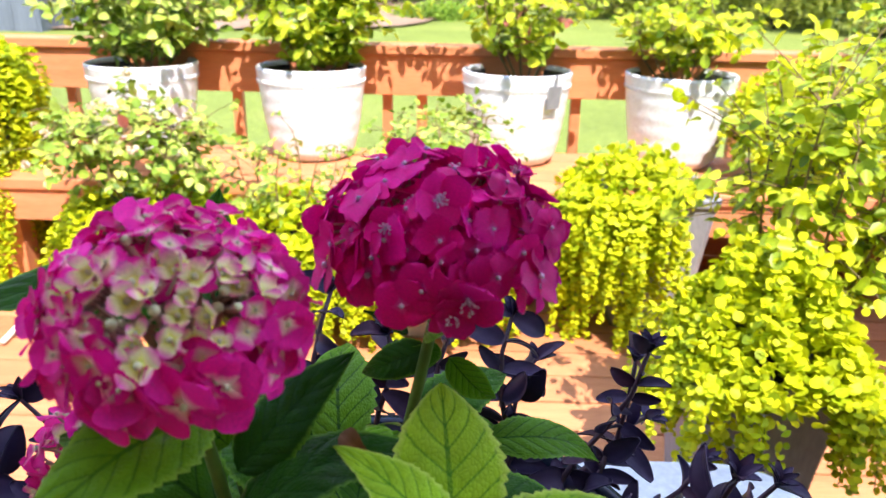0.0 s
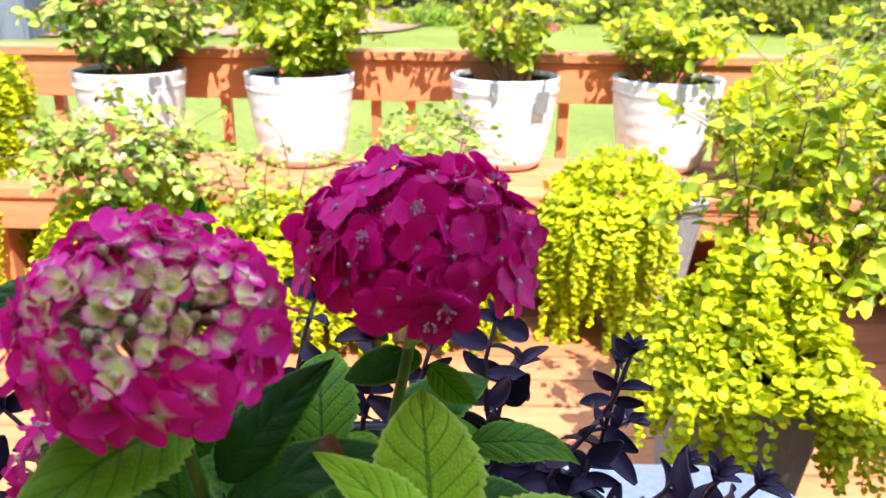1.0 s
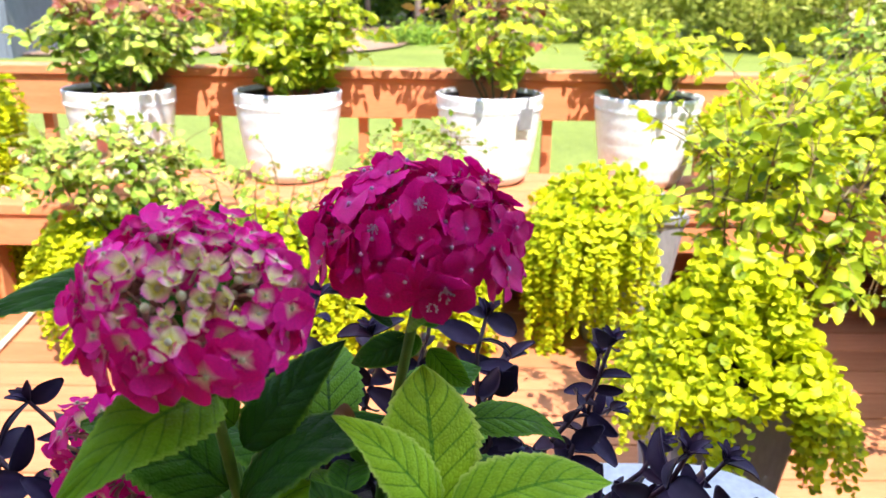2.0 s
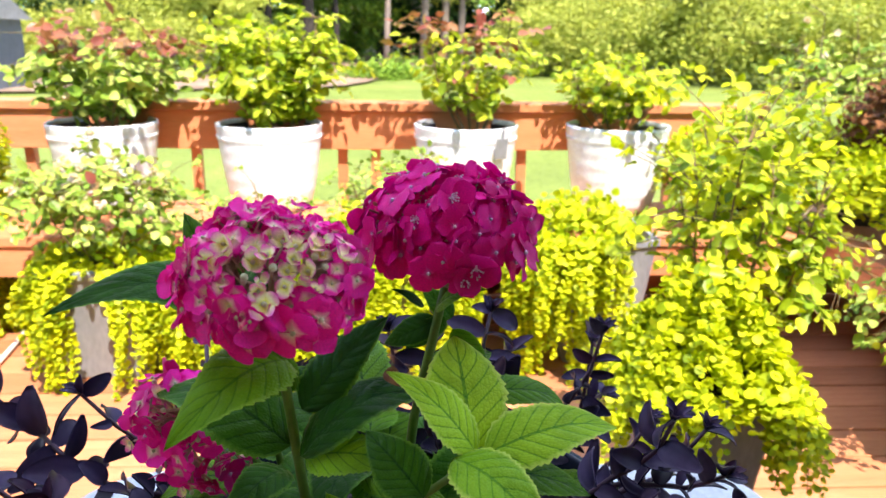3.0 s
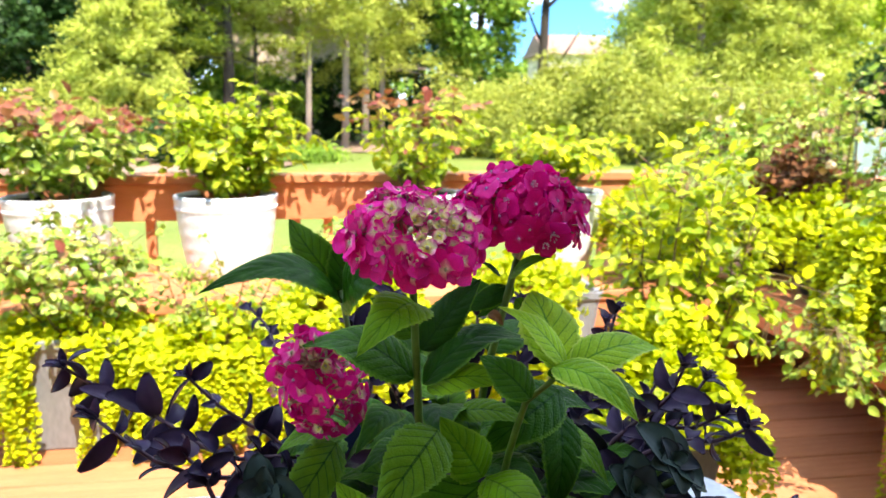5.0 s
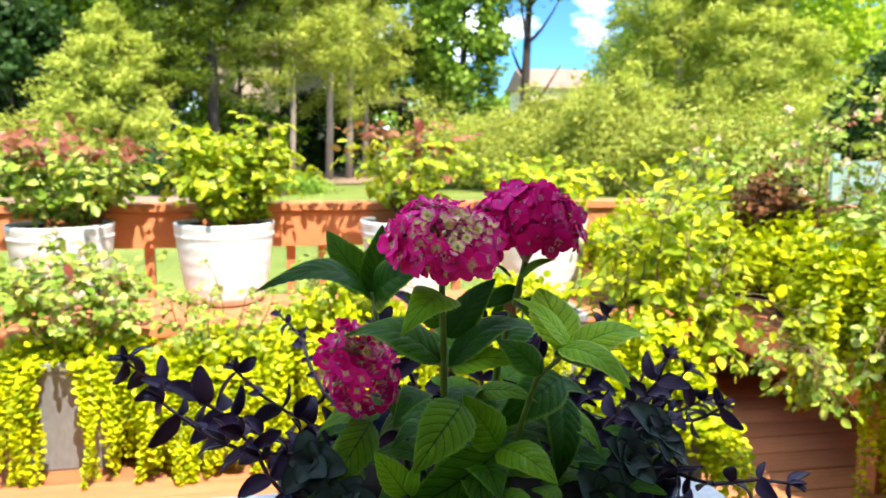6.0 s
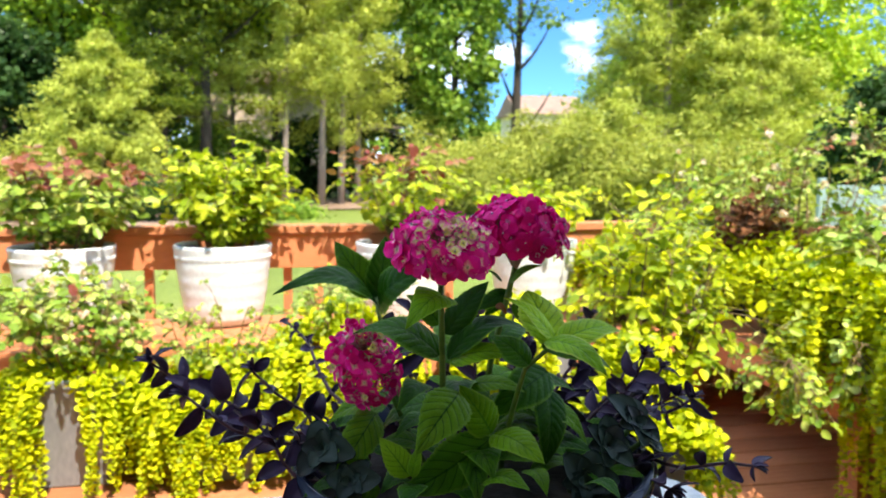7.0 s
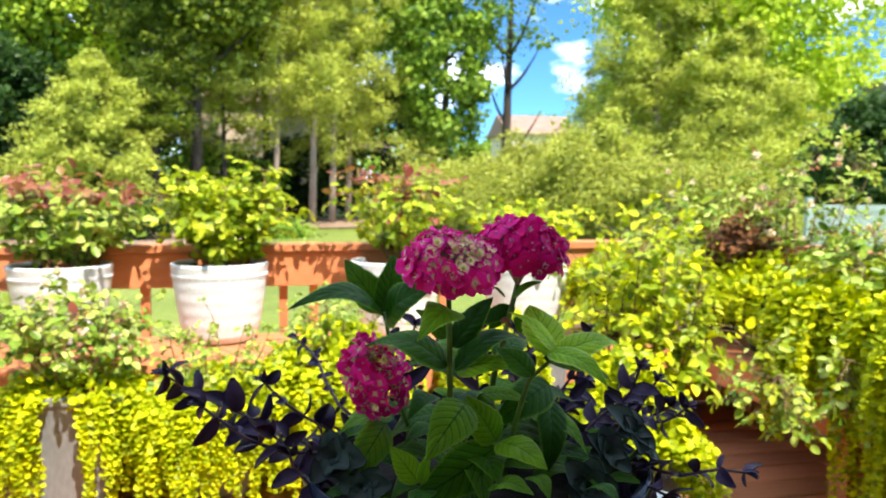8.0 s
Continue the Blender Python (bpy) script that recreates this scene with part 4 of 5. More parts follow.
# roses in the white pots
SOIL = 0.431 + 0.25 * POT_RISE
rose("rose with green leaves and wine-red shoots in a white pot", -1.14, 2.97, SOIL, 0.42, 0.32, L_ROSE, 6, 230, 0.050, L_ROSE_RED, 0.80, low=0.20, clumps=26, blooms=4)
rose("dense lime-green rose bush in a white pot", -0.49, 2.97, SOIL, 0.48, 0.27, L_ROSE_LIME, 6, 400, 0.044, low=0.18, clumps=34, loose=0.26)
rose("light green rose with reddish tips in a white pot", 0.27, 2.97, SOIL, 0.45, 0.29, L_ROSE_LIME, 6, 170, 0.044, L_ROSE_RED, 0.86, low=0.28, mix=0.12, clumps=20)
rose("low yellow-green rose bush in a white pot", 0.85, 2.97, SOIL, 0.32, 0.27, L_ROSE_LIME, 6, 210, 0.038, L_JENNY, mix=0.15, low=0.30, clumps=24, loose=0.22)

# grey planters in front of the bench, with golden jenny and roses
grey_planter(-0.98, 2.44, 0.39, 0.36, 0, "grey square tapered planter with golden trailing plants")
jenny("golden creeping jenny hanging from a grey planter on the deck", -0.98, 2.44, 0.375, 0.19, 0.19, 190, 0.42, gaps=((4.42, 4.98),), mound=600)
rose("rose with many pale pink blooms in a grey planter", -0.98, 2.42, 0.35, 0.38, 0.26, L_ROSE, 10, 270, 0.036, L_ROSE_RED, mix=0.05, blooms=44, low=0.16, clumps=28, bloom_r=0.0125)
grey_planter(-0.50, 2.40, 0.33, 0.34, 0, "grey square tapered planter hidden under golden trailing plants")
jenny("thick golden creeping jenny covering a grey planter", -0.50, 2.40, 0.33, 0.20, 0.19, 210, 0.40, mound=900, mound_h=0.09)
rose("thin young rose with small leaves among golden plants", -0.50, 2.44, 0.32, 0.30, 0.28, L_ROSE, 8, 100, 0.026, low=0.2)
grey_planter(-0.04, 2.40, 0.44, 0.34, 0, "grey square tapered planter under bright golden plants")
jenny("bright golden creeping jenny mounding over a grey planter", -0.06, 2.40, 0.44, 0.21, 0.19, 220, 0.48, mound=1000, mound_h=0.13)
rose("thin rose with small green leaves in a grey planter", -0.02, 2.46, 0.43, 0.30, 0.26, L_ROSE, 8, 130, 0.026, low=0.2)
grey_planter(0.68, 2.52, 0.47, 0.34, 0, "tall grey square planter beside the wooden bench")
jenny("golden creeping jenny falling over a tall grey planter", 0.60, 2.48, 0.46, 0.165, 0.18, 230, 0.50, gaps=((5.30, 6.29), (0.0, 0.6)), mound=1000, mound_h=0.11)
grey_planter(0.64, 1.45, 0.42, 0.28, 4, "grey square planter near the table, overgrown with golden leaves")
jenny("golden creeping jenny spilling over a grey planter near the table", 0.645, 1.42, 0.43, 0.145, 0.18, 200, 0.26, gaps=((4.50, 4.94),), mound=3400, mound_h=0.18, leaf=0.020)
rose("big leafy lime-green rose bush in a grey planter", 0.765, 1.57, 0.36, 0.60, 0.20, L_ROSE_LIME, 9, 400, 0.034, L_JENNY, mix=0.25, low=0.12, clumps=46, loose=0.34)

# planter on the bench's far end
grey_planter(-1.74, 2.80, 0.34, 0.26, 0, "small grey planter on the end of the bench", 0.431)
jenny("long golden creeping jenny hanging from a planter on the bench", -1.72, 2.74, 0.80, 0.15, 0.15, 230, 1.0, mound=500)

# the side bench, crowded with black nursery pots
for k, (bx, by) in enumerate(((1.78, 2.78), (1.76, 2.34), (1.75, 1.92), (1.76, 1.48), (1.80, 1.06))):
    round_pot(bx, by, 0.431, 0.15, 0.25, M_BLACKPOT if k != 3 else M_CLAY, "black plastic nursery pot on the bench" if k != 3 else "terracotta clay pot on the bench")
    jenny("golden creeping jenny hanging in long strings from the bench", bx - 0.015, by, 0.69, 0.20, 0.21, 74 if k > 1 else 70, (0.14, 0.22, 0.60, 0.68, 0.66)[k], side=(math.pi, 0.85), mound=1100, mound_h=0.11)
round_pot(1.22, 2.76, 0.431, 0.14, 0.24, M_BLACKPOT, "black plastic nursery pot in the corner of the bench")
jenny("golden creeping jenny mounding in the corner of the bench", 1.22, 2.75, 0.67, 0.19, 0.17, 120, 0.24, mound=1300, mound_h=0.14)
rose("tall sparse rose with pale buds on the side bench", 1.80, 2.95, 0.66, 0.58, 0.36, L_ROSE, 7, 120, 0.032, L_ROSE_RED, mix=0.08, blooms=14, low=0.15, clumps=26)
rose("leafy light green rose on the side bench", 1.46, 2.80, 0.66, 0.30, 0.30, L_ROSE, 7, 70, 0.036, L_ROSE_LIME, mix=0.4, low=0.0, clumps=26)
rose("tall arching rose with white buds on the side bench", 1.83, 2.36, 0.66, 0.66, 0.27, L_ROSE, 8, 160, 0.032, L_ROSE_RED, mix=0.1, blooms=34, low=0.12, lean=(0.06, 0.0), clumps=24)
rose("clump of dry brown rose stems and leaves", 1.72, 2.62, 0.66, 0.30, 0.20, L_DRY, 9, 200, 0.034, low=0.1)
rose("spreading green rose over the golden plants", 1.94, 1.86, 0.68, 0.26, 0.36, L_ROSE, 10, 190, 0.038, blooms=6, low=0.05, clumps=26)
rose("green rose arching over the bench front towards the deck", 1.56, 1.86, 0.40, 0.20, 0.30, L_ROSE, 9, 150, 0.030, L_ROSE_LIME, mix=0.3, low=-0.6, lean=(-0.14, -0.06), clumps=22)


tag = thing("plant_tag", "grey plastic plant tag hung over the rim of a white pot", "plant tag", pose(0.366, 2.793, 0.700, 8, 0, 35))
part("card", box_bm(-0.030, 0.030, -0.0012, 0.0012, -0.040, 0.040, 0.0005), M_GREY, tag)
part("hook", box_bm(-0.006, 0.006, -0.001, 0.001, 0.0402, 0.082), M_GREY, tag)

rod = thing("garden_cane", "pale grey garden cane lying on the deck boards", "garden cane", pose(-1.43, 2.69, 0.014, 0, 0, 7))
hang("cane", mesh_of("cane", *tube([(0, -0.55, 0), (0.004, -0.2, 0), (-0.003, 0.15, 0), (0, 0.5, 0)], 0.009, 8), M_WHITE, True), rod)


# ---------------------------------------------------------------- the table
TABLE_Z = 0.50


def build_table():
    t = thing("side_table", "low white resin table with rounded corners in the shade", "table")
    x0, x1, y0, y1, r = -0.47, 0.53, 0.16, 0.965, 0.13

    def outline(inset, z):
        pts = []
        for cx, cy, a0 in ((x1 - r, y1 - r, 0), (x0 + r, y1 - r, 90), (x0 + r, y0 + r, 180), (x1 - r, y0 + r, 270)):
            for k in range(9):
                a = radians(a0 + 90 * k / 8)
                pts.append((cx + (r - inset) * math.cos(a), cy + (r - inset) * math.sin(a), z))
        return pts
    rings = [outline(0.03, TABLE_Z - 0.035), outline(0.004, TABLE_Z - 0.032), outline(0.0, TABLE_Z - 0.020), outline(0.001, TABLE_Z - 0.008), outline(0.006, TABLE_Z - 0.001), outline(0.014, TABLE_Z), ]
    n = 36
    verts = [p for q in rings for p in q]
    faces = [tuple(reversed(range(n)))]
    for i in range(len(rings) - 1):
        for k in range(n):
            faces.append((i * n + k, i * n + (k + 1) % n, (i + 1) * n + (k + 1) % n, (i + 1) * n + k))
    faces.append(tuple(range((len(rings) - 1) * n, len(rings) * n)))
    hang("tabletop", mesh_of("tabletop", verts, faces, M_TABLE), t)
    for lx in (x0 + 0.11, x1 - 0.11):
        for ly in (y0 + 0.11, y1 - 0.11):
            v, f = tube([(lx * 1.03, ly, 0.0), (lx, ly, TABLE_Z - 0.034)], [0.021, 0.027], 14)
            hang("leg", mesh_of("leg", v, f, M_TABLE, True), t)


build_table()

# ---------------------------------------------------------------- the hydrangea's pot
POT_X, POT_Y, POT_R, RIM_Z = -0.005, 0.43, 0.205, 0.77


def build_blue_pot():
    p = thing("flower_pot", "large dark blue glazed pot on the white table", "pot", pose(POT_X, POT_Y, TABLE_Z + 0.001))
    h = RIM_Z - TABLE_Z - 0.001
    prof = [(0.02, 0), (0.135, 0), (0.142, 0.006)]
    prof += [(0.142 + 0.055 * math.sin(u / 14 * math.pi / 2), 0.006 + (h - 0.04) * u / 14) for u in range(1, 15)]
    prof += [(0.204, h - 0.028), (0.208, h - 0.012), (0.205, h), (0.196, h - 0.002), (0.190, h - 0.05)]
    v, f = lathe(prof, 64)
    hang("body", mesh_of("body", v, f[:-2] + f[-1:], M_BLUEPOT, True), p)
    v, f = lathe([(0.191, h - 0.045), (0.1, h - 0.03), (0.01, h - 0.025)], 32)
    hang("soil", mesh_of("soil", v, f[:-1], M_SOIL), p)


build_blue_pot()


# ---------------------------------------------------------------- the hydrangea
def blade(name, length, width, mat, arch=0.12, fold=0.16, twist=0.0, teeth=22, wave=0.02, pieces=44, cols=5, blunt=0.62):
    """A serrated ovate leaf from its foot at 0 along y, rib folded, quilted between the side veins."""
    verts, uvs, faces = [], [], []
    for i in range(pieces + 1):
        u = i / pieces
        w = width / 2 * (math.sin(math.pi * u ** blunt) ** 0.85) * (1 - 0.12 * u)
        if u > 0.97:
            w *= (1 - u) / 0.03
        saw = (u * teeth) % 1.0
        for j in range(-cols, cols + 1):
            v = j / cols
            x = w * v
            edge = abs(v) ** 6
            x *= 1 + 0.07 * edge * (0.5 - saw) * 2 * (u > 0.06)
            y = u * length + 0.012 * length * edge * saw
            ph = u * 8 - abs(v) * 2.0
            quilt = 0.03 * width * abs(math.sin(math.pi * ph)) * (1 - abs(v) ** 3) * min(1, 6 * abs(v))
            z = arch * length * 4 * u * (1 - u) - arch * 1.2 * length * u ** 3 + fold * abs(x) + quilt
            z += wave * width * math.sin(u * 11 + 2 * (v > 0)) * abs(v) ** 2
            z -= 0.35 * x * x / width
            a = twist * u
            verts.append((x * math.cos(a) + z * math.sin(a), y, z * math.cos(a) - x * math.sin(a)))
            uvs.append((u, 0.5 + 0.5 * v))
    k = 2 * cols + 1
    for i in range(pieces):
        for j in range(k - 1):
            a = i * k + j
            faces.append((a, a + 1, a + k + 1, a + k))
    return mesh_of(name, verts, faces, mat, True, None, uvs)


def leaf_pose(base, tip, normal):
    b, t = Vector(base), Vector(tip)
    y = (t - b).normalized()
    x = y.cross(Vector(normal)).normalized()
    z = x.cross(y)
    m = Matrix((x, y, z)).transposed().to_4x4()
    m.translation = b
    return m, (t - b).length


PETAL_ROWS = ((0.0, 0.13), (0.18, 0.50), (0.38, 0.86), (0.58, 1.0), (0.76, 0.90), (0.90, 0.58), (1.0, 0.10))


def floret_mesh(name, size, petals, mat, cup=0.25, spread=1.0, bead=0.07, seed=0, eye=None, stamens=0):
    """Four broad overlapping petals with blunt points round a bead; u runs from the heart to the petal's edge."""
    r = random.Random(seed)
    verts, uvs, faces, fm = [], [], [], []
    c = 3
    k = 2 * c + 1
    for p in range(petals):
        a = 2 * math.pi * p / petals + r.uniform(-0.14, 0.14)
        L = size / 2 * r.uniform(0.86, 1.12)
        W = L * 1.14 * spread * r.uniform(0.9, 1.1)
        lift = (0.06 if p % 2 else 0.0) * L
        cu, tilt, fold = cup * r.uniform(0.6, 1.4), r.uniform(-0.22, 0.26), r.uniform(-0.30, 0.22)
        tip, skew, ph = r.uniform(-0.30, 0.12), r.uniform(-0.10, 0.10), r.uniform(0, 6.28)
        o = len(verts)
        for u, wide in PETAL_ROWS:
            w = W / 2 * wide
            for j in range(-c, c + 1):
                v = j / c
                x = w * v + skew * L * u * u
                y = L * (u - 0.06 * v * v * (u > 0.5)) + 0.02 * size
                z = lift + L * (cu * u ** 1.6 + tilt * u + tip * max(0.0, u - 0.55)) + fold * abs(w * v)
                z += 0.05 * L * math.sin(5 * u + 3.2 * v + ph) * abs(v) - 0.035 * L * (1 - abs(v)) ** 2 * u
                verts.append((x * math.cos(a) - y * math.sin(a), x * math.sin(a) + y * math.cos(a), z))
                uvs.append((u, 0.5 + 0.5 * v))
        for i in range(len(PETAL_ROWS) - 1):
            for j in range(k - 1):
                q = o + i * k + j
                faces.append((q, q + 1, q + k + 1, q + k))
                fm.append(0)
    beads = [((0.0, 0.0, bead * size * 0.8), bead * size)]
    for q in range(stamens):
        a, t = 2 * math.pi * q / stamens + r.uniform(-0.3, 0.3), r.uniform(0.35, 0.9)
        e = Vector((math.cos(a) * t, math.sin(a) * t, 1.0)).normalized() * size * r.uniform(0.17, 0.24)
        sv, sf = tube([(0, 0, 0), e * 0.6, e], size * 0.011, 4)
        o = len(verts)
        verts += [tuple(v) for v in sv]
        uvs += [(0.0, 0.5)] * len(sv)
        faces += [tuple(i + o for i in f) for f in sf]
        fm += [1] * len(sf)
        beads.append((tuple(e), size * 0.026))
    for at, rad in beads:
        o = len(verts)
        bm = bmesh.new()
        bmesh.ops.create_icosphere(bm, subdivisions=1, radius=rad)
        bm.verts.index_update()
        for v in bm.verts:
            verts.append((v.co.x + at[0], v.co.y + at[1], v.co.z + at[2]))
            uvs.append((0.0, 0.5))
        for f in bm.faces:
            faces.append(tuple(o + v.index for v in f.verts))
            fm.append(1)
        bm.free()
    return mesh_of(name, verts, faces, [mat, eye or M_BEAD], True, fm, uvs)


def bud_mesh():
    bm = bmesh.new()
    bmesh.ops.create_icosphere(bm, subdivisions=2, radius=0.0020)
    bm.verts.index_update()
    for v in bm.verts:
        v.co.z *= 1.15
    verts = [tuple(v.co) for v in bm.verts]
    faces = [tuple(v.index for v in f.verts) for f in bm.faces]
    bm.free()
    sv, sf = tube([(0, 0, -0.022), (0, 0, -0.003)], [0.0009, 0.0011], 5)
    o = len(verts)
    verts += sv
    faces += [tuple(i + o for i in f) for f in sf]
    return mesh_of("bud", verts, faces, [M_BUD, M_RAY], True, [0] * (len(faces) - len(sf)) + [1] * len(sf))


DEEP = [floret_mesh("floret", 0.030, 4 if k != 9 else 5, P_DEEP, -0.20 + 0.20 * (k % 4), 1.0, 0.052, k, None, 9 if k in (3, 7) else 0) for k in range(12)]
PINK = [floret_mesh("floret", 0.030, 4, P_PINK, -0.12 + 0.14 * (k % 4), 1.06, 0.055, 20 + k, M_BUD) for k in range(8)]
ROSY = [floret_mesh("floret", 0.030, 4, P_ROSY, 0.10 + 0.20 * (k % 3), 0.95, 0.06, 60 + k, M_BUD) for k in range(6)]
CREAM = [floret_mesh("floret", 0.017, 4, P_CREAM, 0.35 + 0.22 * (k % 4), 0.92, 0.11, 40 + k, M_BUD) for k in range(7)]
BUD = bud_mesh()


def stand(point, normal, twist, scale):
    q = Vector(normal).to_track_quat("Z", "Y").to_matrix().to_4x4()
    return Matrix.Translation(point) @ q @ pose(0, 0, 0, 0, 0, twist) @ Matrix.Diagonal((scale, scale, scale, 1))


def flower_head(parent, label, centre, radii, axis, layers, chooser, foot, seed, tone=None, wild=0.5):
    """A mophead: layers of florets (share of the radii, count, degrees covered) over a dome, each on a thin stalk
    from one of the main rays that fan out from the top of the stem."""
    r = random.Random(seed)
    q = Vector(axis).to_track_quat("Z", "Y").to_matrix()
    c, foot = Vector(centre), Vector(foot)
    g = math.pi * (3 - math.sqrt(5))

    def on_dome(i, count, cover, shake):
        ct = 1 - (1 - math.cos(radians(cover))) * (i + 0.5) / count
        th, ph = math.acos(max(-1, min(1, ct))), g * i + r.uniform(-shake, shake)
        d = Vector((math.sin(th) * math.cos(ph), math.sin(th) * math.sin(ph), math.cos(th)))
        p = q @ Vector((d.x * radii[0], d.y * radii[1], d.z * radii[2]))
        return p, (q @ Vector((d.x / radii[0], d.y / radii[1], d.z / radii[2]))).normalized(), math.degrees(th)

    nodes = [c + on_dome(i, 11, layers[0][2] * 0.85, 0.2)[0] * 0.5 for i in range(11)]
    stalks = [tube(bend(foot, n, 0.0, 3, 0.003), [0.0019, 0.0017, 0.0014, 0.0012], 5) for n in nodes]
    spots = []
    for depth, (share, count, cover) in enumerate(layers):
        for i in range(count):
            p, n, th = on_dome(i, count, cover, 0.22)
            p = c + p * share * r.uniform(0.88, 1.08)
            at = math.degrees(n.angle(Vector(tone))) if tone else th
            got = chooser(r, at, n, depth)
            if got is None:
                continue
            near = min(nodes, key=lambda m: (m - p).length)
            stalks.append(tube(bend(near, p - n * 0.0015, 0.0, 2, 0.002), [0.0010, 0.0008, 0.0007], 4))
            spots.append((p, n, got))
    head = hang("flower_head", mesh_of("flower_head", *joined(stalks), M_RAY, True), parent, label)
    for p, n, (mesh, scale, name) in spots:
        j = Vector((r.uniform(-1, 1), r.uniform(-1, 1), r.uniform(-1, 1))) * wild
        if name == "floret" and scale > 0.8:
            j = j * 0.6 + Vector((0, 0, 0.22))
        hang(name, mesh, head, m=stand(p, (n + j).normalized(), r.uniform(0, 90), scale * r.uniform(0.86, 1.14)))
    return head


HYD = thing("hydrangea", "potted hydrangea with three magenta flower heads in the shade", "hydrangea", pose(0, 0, 0))


def deep_choice(r, th, n, depth):
    if depth:
        return r.choice(DEEP), 0.78, "floret"
    return r.choice(DEEP), (0.86 if n.z < 0.25 else 0.76) if th > 55 else 0.68, "floret"


def left_choice(r, th, n, depth):
    if depth:
        return (r.choice(PINK), 0.55, "floret") if n.z > 0.80 or n.y > 0.05 else (BUD, 1.0, "bud") if r.random() < 0.5 else None
    if n.z < (0.16 if n.y < -0.3 else 0.0):
        return r.choice(PINK), 0.84, "floret"
    x = r.random()
    if th > 44:
        return (r.choice(PINK), 0.46 + 0.2 * r.random(), "floret") if x < 0.62 else (r.choice(ROSY), 0.44 + 0.12 * r.random(), "floret")
    if th > 26:
        return (r.choice(ROSY), 0.42 + 0.12 * r.random(), "floret") if x < 0.50 else (r.choice(CREAM), 0.62 + 0.2 * r.random(), "floret") if x < 0.88 else (BUD, 0.9, "bud")
    if x < 0.16:
        return r.choice(ROSY), 0.44, "floret"
    if x < 0.60:
        return r.choice(CREAM), 0.50 + 0.30 * r.random(), "floret"
    return BUD, 0.95, "bud"


def low_choice(r, th, n, depth):
    x = r.random()
    if x < 0.30:
        return r.choice(DEEP), 0.68, "floret"
    if x < 0.74:
        return r.choice(PINK), 0.66, "floret"
    if x < 0.86:
        return r.choice(CREAM), 0.75, "floret"
    return BUD, 0.9, "bud"


flower_head(HYD, "full deep magenta mophead flower", (0.035, 0.392, 1.018), (0.0525, 0.050, 0.0425), (0.02, -0.12, 1.0),
            [(1.0, 96, 99), (0.80, 56, 96)], deep_choice, (0.034, 0.392, 0.985), 4, None, 0.55)
flower_head(HYD, "young pink mophead with a cream budding centre", (-0.062, 0.318, 1.015), (0.0465, 0.044, 0.0345), (0.02, -0.28, 0.95),
            [(1.0, 185, 99), (0.72, 60, 96)], left_choice, (-0.062, 0.322, 0.980), 5, (0.22, -0.72, 0.62), 0.60)
flower_head(HYD, "smaller pink flower head hanging low beside the leaves", (-0.132, 0.388, 0.886), (0.034, 0.031, 0.050), (-0.30, -0.42, 0.86),
            [(1.0, 84, 150), (0.7, 24, 120)], low_choice, (-0.11, 0.41, 0.872), 8, None, 0.7)


def hyd_stem(pts, r0, r1):
    n = len(pts)
    hang("stem", mesh_of("stem", *tube(pts, [0.82 * (r0 + (r1 - r0) * i / (n - 1)) for i in range(n)], 10), M_STALK, True), HYD)


hyd_stem(bend((-0.03, 0.40, 0.735), (-0.054, 0.350, 0.860), 0.0, 4) + bend((-0.054, 0.350, 0.860), (-0.062, 0.322, 0.984), 0.0, 6)[1:], 0.0046, 0.0034)
hyd_stem(bend((0.00, 0.45, 0.735), (0.014, 0.415, 0.880), 0.0, 4) + bend((0.014, 0.415, 0.880), (0.034, 0.392, 0.988), 0.0, 6)[1:], 0.0048, 0.0036)
hyd_stem(bend((-0.05, 0.44, 0.735), (-0.11, 0.41, 0.876), 0.0, 6, 0.01), 0.0040, 0.003)
hyd_stem(bend((0.02, 0.40, 0.735), (0.017, 0.292, 0.900), 0.0, 6, 0.004) + [(0.034, 0.288, 0.916), (0.049, 0.295, 0.926)], 0.0042, 0.0026)
hyd_stem(bend((-0.07, 0.46, 0.735), (-0.112, 0.470, 0.945), 0.0, 6, -0.006), 0.0042, 0.003)

